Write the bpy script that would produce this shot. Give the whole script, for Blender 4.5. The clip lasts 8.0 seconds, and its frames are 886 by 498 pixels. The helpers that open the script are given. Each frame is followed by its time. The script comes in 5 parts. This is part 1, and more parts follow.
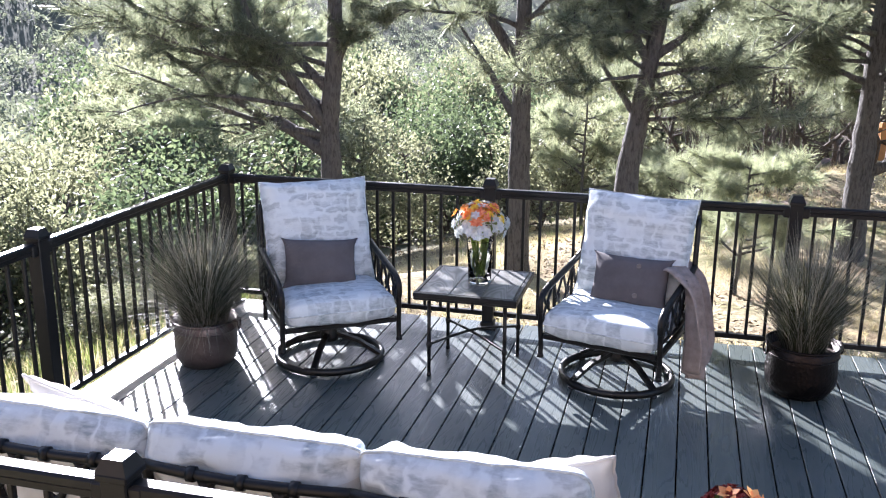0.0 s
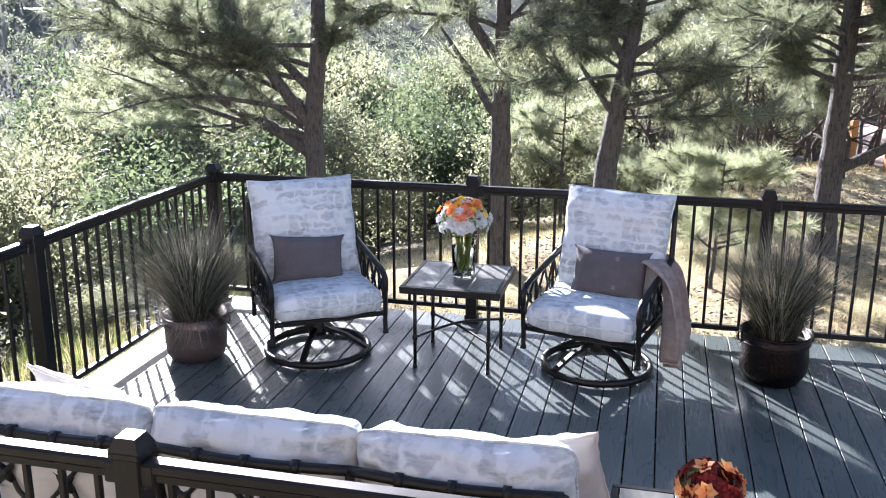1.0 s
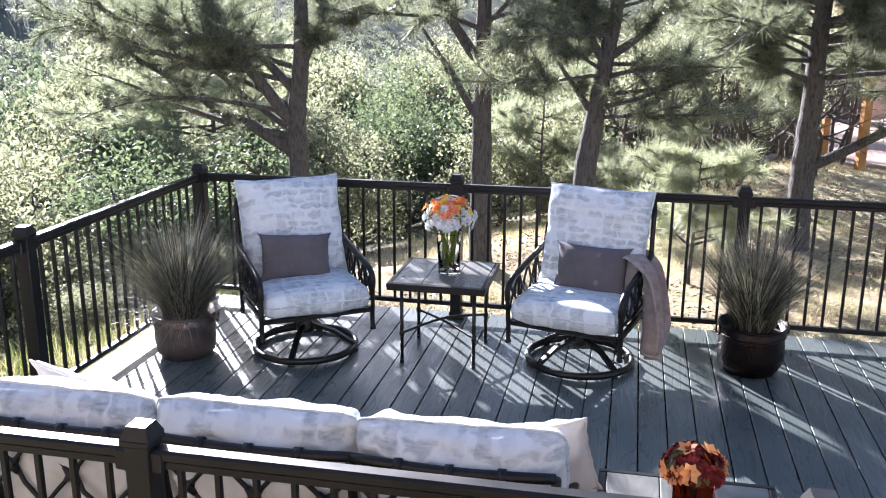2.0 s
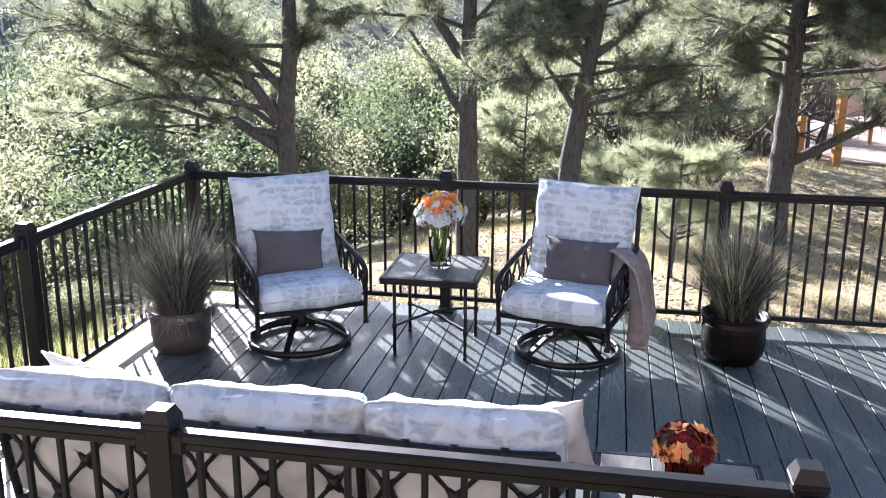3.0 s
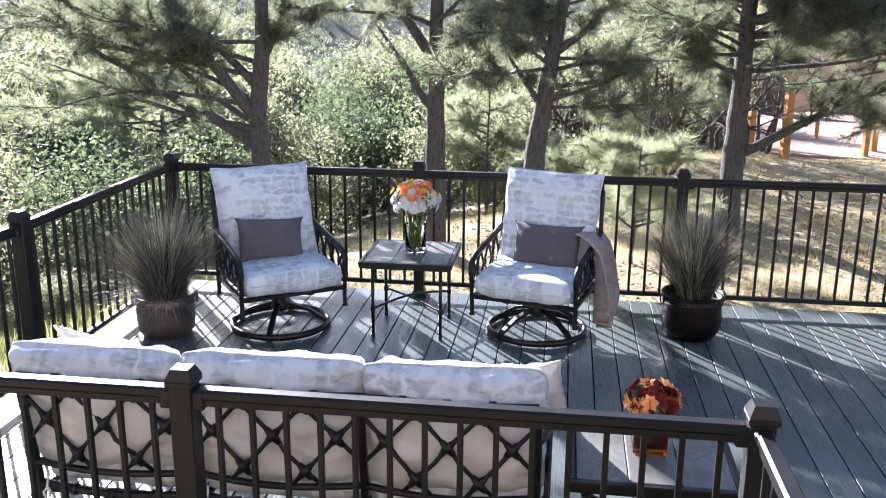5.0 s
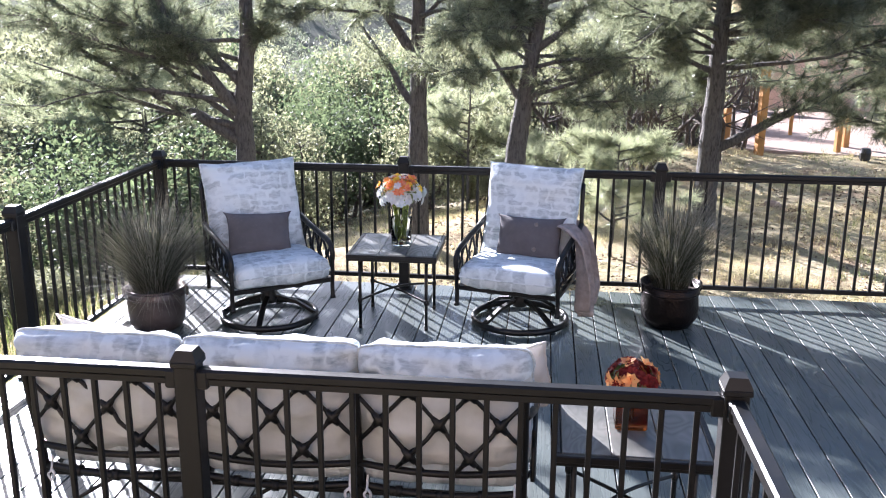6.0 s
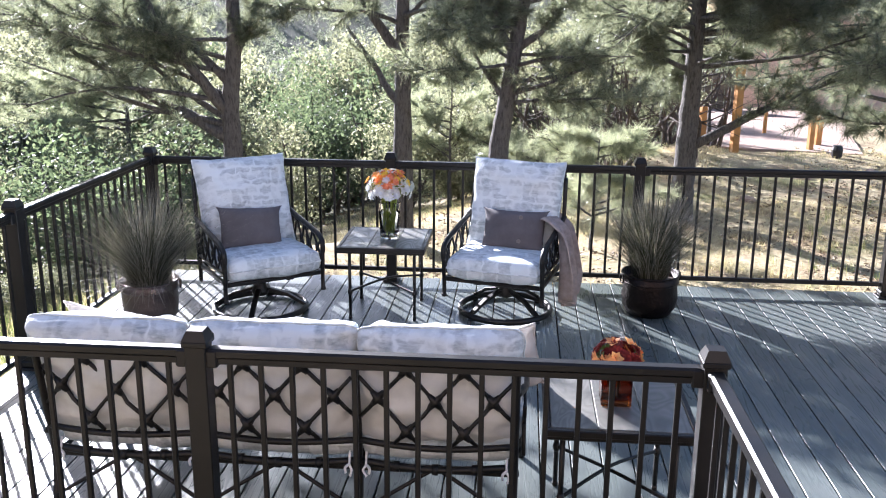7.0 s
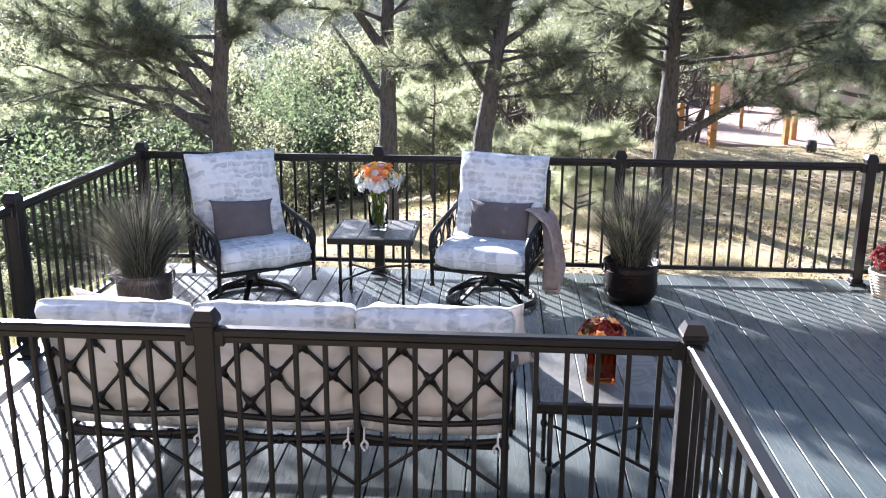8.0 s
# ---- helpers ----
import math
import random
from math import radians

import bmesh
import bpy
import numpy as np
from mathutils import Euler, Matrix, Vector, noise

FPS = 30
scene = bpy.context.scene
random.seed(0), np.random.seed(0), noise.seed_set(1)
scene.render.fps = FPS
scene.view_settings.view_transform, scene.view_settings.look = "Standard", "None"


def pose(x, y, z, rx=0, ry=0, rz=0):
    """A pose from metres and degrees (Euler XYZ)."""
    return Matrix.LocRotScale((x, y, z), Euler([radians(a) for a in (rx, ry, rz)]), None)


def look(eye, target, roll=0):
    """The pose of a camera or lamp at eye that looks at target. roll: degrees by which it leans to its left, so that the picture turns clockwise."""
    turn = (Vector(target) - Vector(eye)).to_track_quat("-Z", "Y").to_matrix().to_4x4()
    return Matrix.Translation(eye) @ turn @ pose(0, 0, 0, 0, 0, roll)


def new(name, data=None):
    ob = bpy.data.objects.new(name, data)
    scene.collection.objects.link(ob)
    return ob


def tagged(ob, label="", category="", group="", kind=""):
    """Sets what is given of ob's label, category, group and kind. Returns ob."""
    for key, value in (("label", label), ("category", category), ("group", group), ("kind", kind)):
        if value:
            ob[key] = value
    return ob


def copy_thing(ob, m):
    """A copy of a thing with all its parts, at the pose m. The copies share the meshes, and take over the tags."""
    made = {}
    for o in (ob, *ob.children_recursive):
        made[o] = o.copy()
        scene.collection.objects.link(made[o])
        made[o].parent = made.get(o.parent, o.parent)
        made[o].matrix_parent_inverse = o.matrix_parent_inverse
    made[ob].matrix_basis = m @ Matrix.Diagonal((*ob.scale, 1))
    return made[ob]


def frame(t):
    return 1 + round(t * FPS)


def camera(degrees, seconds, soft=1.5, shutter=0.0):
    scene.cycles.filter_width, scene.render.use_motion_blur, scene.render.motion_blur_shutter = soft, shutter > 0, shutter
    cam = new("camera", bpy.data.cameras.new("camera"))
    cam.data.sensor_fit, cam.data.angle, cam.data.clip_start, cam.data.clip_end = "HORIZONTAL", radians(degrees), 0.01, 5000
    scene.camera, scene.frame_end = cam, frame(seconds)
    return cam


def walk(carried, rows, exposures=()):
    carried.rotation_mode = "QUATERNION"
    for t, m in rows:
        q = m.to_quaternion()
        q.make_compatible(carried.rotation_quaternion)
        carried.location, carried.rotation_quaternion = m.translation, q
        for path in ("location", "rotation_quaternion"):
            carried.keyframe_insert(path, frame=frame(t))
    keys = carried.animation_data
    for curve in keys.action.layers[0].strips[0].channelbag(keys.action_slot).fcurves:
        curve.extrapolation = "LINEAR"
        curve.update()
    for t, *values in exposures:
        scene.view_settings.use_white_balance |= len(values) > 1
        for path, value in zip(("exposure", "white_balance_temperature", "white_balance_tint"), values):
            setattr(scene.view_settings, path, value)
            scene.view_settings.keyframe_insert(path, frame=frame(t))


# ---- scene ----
cam = camera(52.0, 8.0, soft=1.1)
PATH = [
    (0, (3.103, -5.754, 2.133), (2.612, -3.887, 1.613), 0.4),
    (0.5, (3.110, -5.838, 2.134), (2.640, -3.965, 1.616), 0.3),
    (1, (3.106, -5.912, 2.138), (2.66, -4.032, 1.62), 0.3),
    (1.5, (3.097, -5.974, 2.145), (2.677, -4.088, 1.627), 0.3),
    (3, (3.029, -6.186, 2.16), (2.679, -4.287, 1.64), 0.3),
    (3.5, (3.012, -6.269, 2.162), (2.686, -4.366, 1.64), 0.3),
    (4, (2.99, -6.345, 2.163), (2.689, -4.438, 1.642), 0.3),
    (4.5, (2.973, -6.426, 2.158), (2.694, -4.515, 1.636), 0.4),
    (6, (2.945, -6.676, 2.146), (2.734, -4.757, 1.623), 0.4),
    (6.5, (2.921, -6.769, 2.14), (2.733, -4.847, 1.618), 0.4),
    (7, (2.901, -6.871, 2.137), (2.738, -4.947, 1.616), 0.45),
    (7.5, (2.883, -6.972, 2.130), (2.741, -5.046, 1.609), 0.45),
    (8, (2.863, -7.072, 2.129), (2.744, -5.146, 1.606), 0.4),
]
EXPOSURE, KELVIN, TINT = 2.46, 5700, 20
walk(cam, [(t, look(eye, target, roll)) for t, eye, target, roll in PATH], [(0, EXPOSURE, KELVIN, TINT), (6.5, EXPOSURE, KELVIN, TINT), (8, EXPOSURE + 0.1, KELVIN, TINT)])

# ---- light ----
SUN_AZ, SUN_EL = -36.7, 22.5          # azimuth from +y, positive towards +x; elevation
az, el = radians(SUN_AZ), radians(SUN_EL)
TO_SUN = Vector((math.sin(az) * math.cos(el), math.cos(az) * math.cos(el), math.sin(el)))
world = bpy.data.worlds.new("sky")
scene.world = world
world.use_nodes = True
wn = world.node_tree.nodes
sky = wn.new("ShaderNodeTexSky")
sky.sky_type, sky.sun_disc, sky.sun_elevation, sky.sun_rotation = "NISHITA", False, el, az
sky.dust_density = 1.0
world.node_tree.links.new(sky.outputs[0], wn["Background"].inputs[0])
wn["Background"].inputs[1].default_value = 0.05
sun_data = bpy.data.lights.new("sun", "SUN")
sun_data.energy, sun_data.angle, sun_data.color = 5.0, radians(0.6), (1.0, 0.95, 0.87)
sun = new("sun", sun_data)
sun.matrix_world = look(TO_SUN * 50, (0, 0, 0))


# ---- mesh helpers ----
def obj(name, verts, faces, material, parent=None, m=None, smooth=False, label=""):
    """One mesh object out of points and faces; placed by m in its parent's frame."""
    me = bpy.data.meshes.new(name)
    me.from_pydata([tuple(v) for v in verts], [], faces)
    if smooth:
        me.polygons.foreach_set("use_smooth", [True] * len(me.polygons))
    me.materials.append(material)
    me.update()
    ob = new(name, me)
    if parent:
        ob.parent = parent
    if m is not None:
        ob.matrix_basis = m
    return tagged(ob, label)


def again(ob, parent, m):
    """Another object of the same name and mesh."""
    o = new(ob.name.split(".")[0], ob.data)
    o.parent, o.matrix_basis = parent, m
    return o


def thing(name, m, label, category, group="", kind=""):
    e = new(name)
    e.empty_display_size = 0.1
    e.matrix_basis = m
    return tagged(e, label, category, group, kind)


class Shape:
    """Collects points and faces of one part."""

    def __init__(self):
        self.v, self.f = [], []

    def add(self, vs, fs):
        n = len(self.v)
        self.v += [Vector(v) for v in vs]
        self.f += [tuple(i + n for i in f) for f in fs]
        return self

    def box(self, c, s, b=0.003, m=None):
        """A box with chamfered edges: centre, size, chamfer."""
        h = [x / 2 for x in s]
        b = min(b, min(h) * 0.9)
        vs, fs, idx = [], [], {}
        for sx in (-1, 1):
            for sy in (-1, 1):
                for sz in (-1, 1):
                    for k in range(3):
                        d = [h[0] - b, h[1] - b, h[2] - b]
                        d[k] = h[k]
                        idx[sx, sy, sz, k] = len(vs)
                        vs.append(Vector((sx * d[0], sy * d[1], sz * d[2])))
        for k in range(3):
            i, j = (k + 1) % 3, (k + 2) % 3
            for sg in (-1, 1):
                loop = []
                for a, c2 in ((-1, -1), (1, -1), (1, 1), (-1, 1)):
                    q = [0, 0, 0]
                    q[k], q[i], q[j] = sg, a, c2
                    loop.append(idx[q[0], q[1], q[2], k])
                fs.append(loop)
            for a in (-1, 1):
                for c2 in (-1, 1):
                    q1, q2 = [0, 0, 0], [0, 0, 0]
                    q1[k], q1[i], q1[j] = -1, a, c2
                    q2[k], q2[i], q2[j] = 1, a, c2
                    fs.append([idx[(*q1, i)], idx[(*q2, i)], idx[(*q2, j)], idx[(*q1, j)]])
        for sx in (-1, 1):
            for sy in (-1, 1):
                for sz in (-1, 1):
                    fs.append([idx[sx, sy, sz, 0], idx[sx, sy, sz, 1], idx[sx, sy, sz, 2]])
        out = []
        for f in fs:
            n = (vs[f[1]] - vs[f[0]]).cross(vs[f[2]] - vs[f[0]])
            mid = sum((vs[i] for i in f), Vector()) / len(f)
            out.append(f if n.dot(mid) > 0 else f[::-1])
        if m is not None:
            vs = [m @ v for v in vs]
        return self.add([v + Vector(c) for v in vs], out)

    def bar(self, p, q, w, h, b=0.002, up=(0, 0, 1)):
        """A rectangular bar from p to q."""
        p, q = Vector(p), Vector(q)
        d = q - p
        y = d.normalized()
        x = y.cross(Vector(up))
        x = x.normalized() if x.length > 1e-4 else Vector((1, 0, 0))
        z = x.cross(y)
        m = Matrix((x, y, z)).transposed()
        return self.box((p + q) / 2, (w, d.length, h), b, m)

    def tube(self, pts, r, n=8, closed=False, caps=True):
        """A round tube along points; r one radius or one a point."""
        pts = [Vector(p) for p in pts]
        rs = r if isinstance(r, (list, tuple)) else [r] * len(pts)
        vs, fs, last = [], [], None
        cnt = len(pts)
        for i, p in enumerate(pts):
            a = pts[i - 1] if (i or closed) else p
            c = pts[(i + 1) % cnt] if (i < cnt - 1 or closed) else p
            t = (c - a).normalized()
            if last is None:
                s = t.orthogonal().normalized()
            else:
                s = (last - t * last.dot(t))
                s = s.normalized() if s.length > 1e-6 else t.orthogonal().normalized()
            last = s
            o = t.cross(s)
            for k in range(n):
                w = 2 * math.pi * k / n
                vs.append(p + rs[i] * (math.cos(w) * s + math.sin(w) * o))
        for i in range(cnt if closed else cnt - 1):
            j = (i + 1) % cnt
            for k in range(n):
                l = (k + 1) % n
                fs.append((i * n + k, i * n + l, j * n + l, j * n + k))
        if caps and not closed:
            fs.append(tuple(range(n))[::-1])
            fs.append(tuple(range((cnt - 1) * n, cnt * n)))
        return self.add(vs, fs)

    def lathe(self, prof, n=24, closed=False, wob=None):
        """Turns (radius, height) pairs about z."""
        vs, fs = [], []
        for r, z in prof:
            for k in range(n):
                w = 2 * math.pi * k / n
                rr = r * (1 + (wob(w, z) if wob else 0))
                vs.append((rr * math.cos(w), rr * math.sin(w), z))
        m = len(prof)
        for i in range(m if closed else m - 1):
            j = (i + 1) % m
            for k in range(n):
                l = (k + 1) % n
                fs.append((i * n + k, i * n + l, j * n + l, j * n + k))
        if not closed:
            fs.append(tuple(range(n))[::-1])
            fs.append(tuple(range((m - 1) * n, m * n)))
        return self.add(vs, fs)

    def done(self, name, material, parent=None, m=None, smooth=False, label=""):
        return obj(name, self.v, self.f, material, parent, m, smooth, label)


def np_mesh(name, v, tri, material, parent=None, smooth=False, label=""):
    """A large mesh of triangles out of arrays."""
    me = bpy.data.meshes.new(name)
    v, tri = np.asarray(v, dtype=np.float32), np.asarray(tri, dtype=np.int32)
    me.vertices.add(len(v))
    me.vertices.foreach_set("co", v.ravel())
    me.loops.add(tri.size)
    me.loops.foreach_set("vertex_index", tri.ravel())
    me.polygons.add(len(tri))
    me.polygons.foreach_set("loop_start", np.arange(0, tri.size, 3, dtype=np.int32))
    me.polygons.foreach_set("use_smooth", np.full(len(tri), smooth))
    me.update(calc_edges=True)
    me.materials.append(material)
    ob = new(name, me)
    if parent:
        ob.parent = parent
    return tagged(ob, label)


# ---- materials ----
class Nodes:
    """Short hand for a node material."""

    def __init__(self, name, rough=0.6, metal=0.0):
        self.mat = bpy.data.materials.new(name)
        self.mat.use_nodes = True
        self.t = self.mat.node_tree
        self.b = self.t.nodes["Principled BSDF"]
        self.b.inputs["Roughness"].default_value = rough
        self.b.inputs["Metallic"].default_value = metal
        self.co = self.t.nodes.new("ShaderNodeTexCoord")
        self.info = self.t.nodes.new("ShaderNodeObjectInfo")

    def put(self, sock, val):
        if isinstance(val, bpy.types.NodeSocket):
            self.t.links.new(val, sock)
        elif val is not None:
            sock.default_value = val

    def math(self, op, a, b=0.0, c=None):
        n = self.t.nodes.new("ShaderNodeMath")
        n.operation = op
        self.put(n.inputs[0], a), self.put(n.inputs[1], b), self.put(n.inputs[2], c)
        return n.outputs[0]

    def scaled(self, s, vec=None, shift=None):
        """Object coordinates, scaled; shifted by the object's random number."""
        n = self.t.nodes.new("ShaderNodeMapping")
        self.t.links.new(vec or self.co.outputs["Object"], n.inputs[0])
        n.inputs["Scale"].default_value = s
        if shift:
            m = self.t.nodes.new("ShaderNodeVectorMath")
            m.operation = "SCALE"
            m.inputs[0].default_value = shift
            self.t.links.new(self.info.outputs["Random"], m.inputs["Scale"])
            self.t.links.new(m.outputs[0], n.inputs["Location"])
        return n.outputs[0]

    def noise(self, scale, vec=None, detail=4, rough=0.6, dist=0.0):
        n = self.t.nodes.new("ShaderNodeTexNoise")
        self.put(n.inputs["Vector"], vec or self.co.outputs["Object"])
        n.inputs["Scale"].default_value, n.inputs["Detail"].default_value = scale, detail
        n.inputs["Roughness"].default_value, n.inputs["Distortion"].default_value = rough, dist
        return n.outputs["Fac"]

    def ramp(self, fac, stops, smooth=False):
        n = self.t.nodes.new("ShaderNodeValToRGB")
        self.t.links.new(fac, n.inputs[0])
        e = n.color_ramp.elements
        while len(e) < len(stops):
            e.new(0.5)
        for k, (p, c) in enumerate(stops):
            e[k].position = p
            e[k].color = (*c, 1) if isinstance(c, tuple) else (c, c, c, 1)
        if smooth:
            n.color_ramp.interpolation = "EASE"
        return n.outputs[0]

    def mix(self, fac, a, b, kind="MIX"):
        n = self.t.nodes.new("ShaderNodeMix")
        n.data_type, n.blend_type = "RGBA", kind
        self.put(n.inputs[0], fac)
        for sock, val in ((n.inputs[6], a), (n.inputs[7], b)):
            self.put(sock, (*val, 1) if isinstance(val, tuple) else val)
        return n.outputs[2]

    def bump(self, h, strength=0.3, dist=0.01):
        n = self.t.nodes.new("ShaderNodeBump")
        n.inputs["Strength"].default_value, n.inputs["Distance"].default_value = strength, dist
        self.t.links.new(h, n.inputs["Height"])
        self.t.links.new(n.outputs[0], self.b.inputs["Normal"])
        return self

    def color(self, c):
        self.put(self.b.inputs["Base Color"], (*c, 1) if isinstance(c, tuple) else c)
        return self

    def rough(self, r):
        self.put(self.b.inputs["Roughness"], r)
        return self


def plain(name, c, rough=0.6, metal=0.0, var=0.25, scale=12, bump=0.1, bscale=60):
    """A painted, fabric or stone surface with stains and fine grain."""
    n = Nodes(name, rough, metal)
    lo, hi = tuple(x * (1 - var) for x in c), tuple(min(1, x * (1 + var)) for x in c)
    a = n.noise(scale, detail=5)
    n.color(n.ramp(a, [(0.3, lo), (0.7, hi)]))
    n.rough(n.ramp(n.noise(scale * 2.3), [(0.3, max(0.05, rough - 0.1)), (0.7, min(1, rough + 0.1))]))
    if bump:
        n.bump(n.noise(bscale, detail=3), bump, 0.004)
    return n.mat


def leafy(name, dark, light, trans=0.45, rough=0.5):
    """Leaves: each with a tint of its own, with light shining through."""
    n = Nodes(name, rough)
    n.b.inputs["Specular IOR Level"].default_value = 0.2
    g = n.t.nodes.new("ShaderNodeNewGeometry")
    c = n.ramp(g.outputs["Random Per Island"], [(0.0, dark), (1.0, light)])
    c2 = n.mix(n.math("MULTIPLY", n.info.outputs["Random"], 0.35), c, tuple(x * 0.6 for x in dark))
    n.color(c2)
    tr = n.t.nodes.new("ShaderNodeBsdfTranslucent")
    tc = n.mix(1.0, c2, (1.45, 1.45, 1.05), "MULTIPLY")
    n.t.links.new(tc, tr.inputs[0])
    mx = n.t.nodes.new("ShaderNodeMixShader")
    mx.inputs[0].default_value = trans
    n.t.links.new(n.b.outputs[0], mx.inputs[1])
    n.t.links.new(tr.outputs[0], mx.inputs[2])
    n.t.links.new(mx.outputs[0], n.t.nodes["Material Output"].inputs[0])
    return n.mat


def glass(name, tint=(1, 1, 1), rough=0.0, ior=1.45):
    n = Nodes(name, rough)
    n.color(tint)
    n.b.inputs["Transmission Weight"].default_value, n.b.inputs["IOR"].default_value = 1.0, ior
    return n.mat


def deck_material():
    n = Nodes("composite_board", 0.4)
    v = n.scaled((7.0, 0.55, 7.0), shift=(3.0, 37.0, 11.0))
    warp = n.noise(1.0, v, 3, 0.55, 0.6)
    rings = n.math("FRACT", n.math("MULTIPLY", warp, 13.0))
    line = n.math("ABSOLUTE", n.math("SUBTRACT", rings, 0.5))
    fine = n.noise(1.0, n.scaled((260.0, 6.0, 60.0), shift=(5.0, 9.0, 0.0)), 3)
    grain = n.math("ADD", n.math("MULTIPLY", line, 1.0), n.math("MULTIPLY", fine, 0.6))
    tone = n.ramp(n.info.outputs["Random"], [(0.0, (0.078, 0.095, 0.090)), (0.5, (0.098, 0.116, 0.109)), (1.0, (0.124, 0.142, 0.133))])
    c = n.mix(n.math("MULTIPLY", line, 0.7), tone, (0.058, 0.070, 0.068))
    dust = n.ramp(n.noise(2.2, detail=6), [(0.5, 0.0), (0.75, 1.0)])
    c = n.mix(n.math("MULTIPLY", dust, 0.25), c, (0.22, 0.215, 0.20))
    n.color(c)
    n.rough(n.ramp(grain, [(0.2, 0.22), (1.0, 0.46)]))
    n.bump(grain, 0.45, 0.002)
    return n.mat


def tabletop_material():
    """Grey slats with a swirling embossed grain."""
    n = Nodes("embossed_grey_slat", 0.4)
    v = n.scaled((5.0, 1.6, 5.0), shift=(3.0, 17.0, 7.0))
    warp = n.noise(1.0, v, 2, 0.5, 0.8)
    line = n.math("ABSOLUTE", n.math("SUBTRACT", n.math("FRACT", n.math("MULTIPLY", warp, 16.0)), 0.5))
    stain = n.noise(7.0, detail=5)
    c = n.ramp(stain, [(0.3, (0.125, 0.125, 0.112)), (0.7, (0.20, 0.195, 0.175))])
    n.color(n.mix(n.math("MULTIPLY", line, 0.8), c, (0.07, 0.07, 0.062)))
    n.rough(n.ramp(line, [(0.0, 0.28), (0.5, 0.48)]))
    n.bump(line, 0.4, 0.002)
    return n.mat


def cushion_material():
    """Off-white weave printed with rows of short brushed grey-blue blocks."""
    n = Nodes("printed_canvas", 0.85)
    co = n.scaled((1, 1, 1), shift=(7.0, 3.0, 5.0))
    wob = n.t.nodes.new("ShaderNodeTexNoise")
    wob.inputs["Scale"].default_value, wob.inputs["Detail"].default_value = 13.0, 3
    n.t.links.new(co, wob.inputs["Vector"])
    away = n.t.nodes.new("ShaderNodeVectorMath")
    away.operation = "MULTIPLY_ADD"
    away.inputs[1].default_value = (0.11, 0.075, 0.0)
    n.t.links.new(wob.outputs["Color"], away.inputs[0])
    n.t.links.new(co, away.inputs[2])

    def blocks(width, height, offset, gap):
        k = n.t.nodes.new("ShaderNodeTexBrick")
        n.t.links.new(away.outputs[0], k.inputs["Vector"])
        k.offset = offset
        for name, v in (("Color1", 0.0), ("Color2", 1.0), ("Mortar", 0.0)):
            k.inputs[name].default_value = (v, v, v, 1)
        for name, v in (("Scale", 1.0), ("Mortar Size", gap), ("Mortar Smooth", 1.0), ("Bias", 0.0), ("Brick Width", width), ("Row Height", height)):
            k.inputs[name].default_value = v
        return n.math("MULTIPLY", k.outputs["Color"], 1.0)
    rows = n.ramp(blocks(0.105, 0.050, 0.43, 0.020), [(0.05, 0.0), (0.6, 1.0)])
    cols = n.ramp(blocks(0.075, 0.14, 0.3, 0.022), [(0.2, 0.0), (0.75, 1.0)])
    brush = n.noise(1.0, n.scaled((22.0, 110.0, 60.0), co), 3)
    blot = n.noise(11.0, co, 4)
    both = n.math("ADD", n.math("MULTIPLY", rows, 0.62), n.math("MULTIPLY", cols, 0.38))
    both = n.math("MULTIPLY", both, n.ramp(brush, [(0.32, 0.35), (0.6, 1.0)]))
    both = n.math("MULTIPLY", both, n.ramp(blot, [(0.35, 0.35), (0.55, 1.0)]))
    n.color(n.ramp(both, [(0.0, (0.685, 0.725, 0.745)), (0.4, (0.49, 0.53, 0.555)), (1.0, (0.29, 0.33, 0.355))]))
    weave = n.math("ADD", n.noise(420, detail=1), n.math("MULTIPLY", n.noise(14, detail=3), 2.0))
    n.bump(weave, 0.25, 0.004)
    return n.mat


def bark_material(name, dark, light):
    n = Nodes(name, 0.9)
    v = n.scaled((30.0, 30.0, 8.0))
    a = n.noise(1.6, v, 5, 0.65, 0.4)
    n.color(n.ramp(a, [(0.3, dark), (0.55, light), (0.8, tuple(x * 0.7 for x in light))]))
    n.bump(a, 1.0, 0.03)
    return n.mat


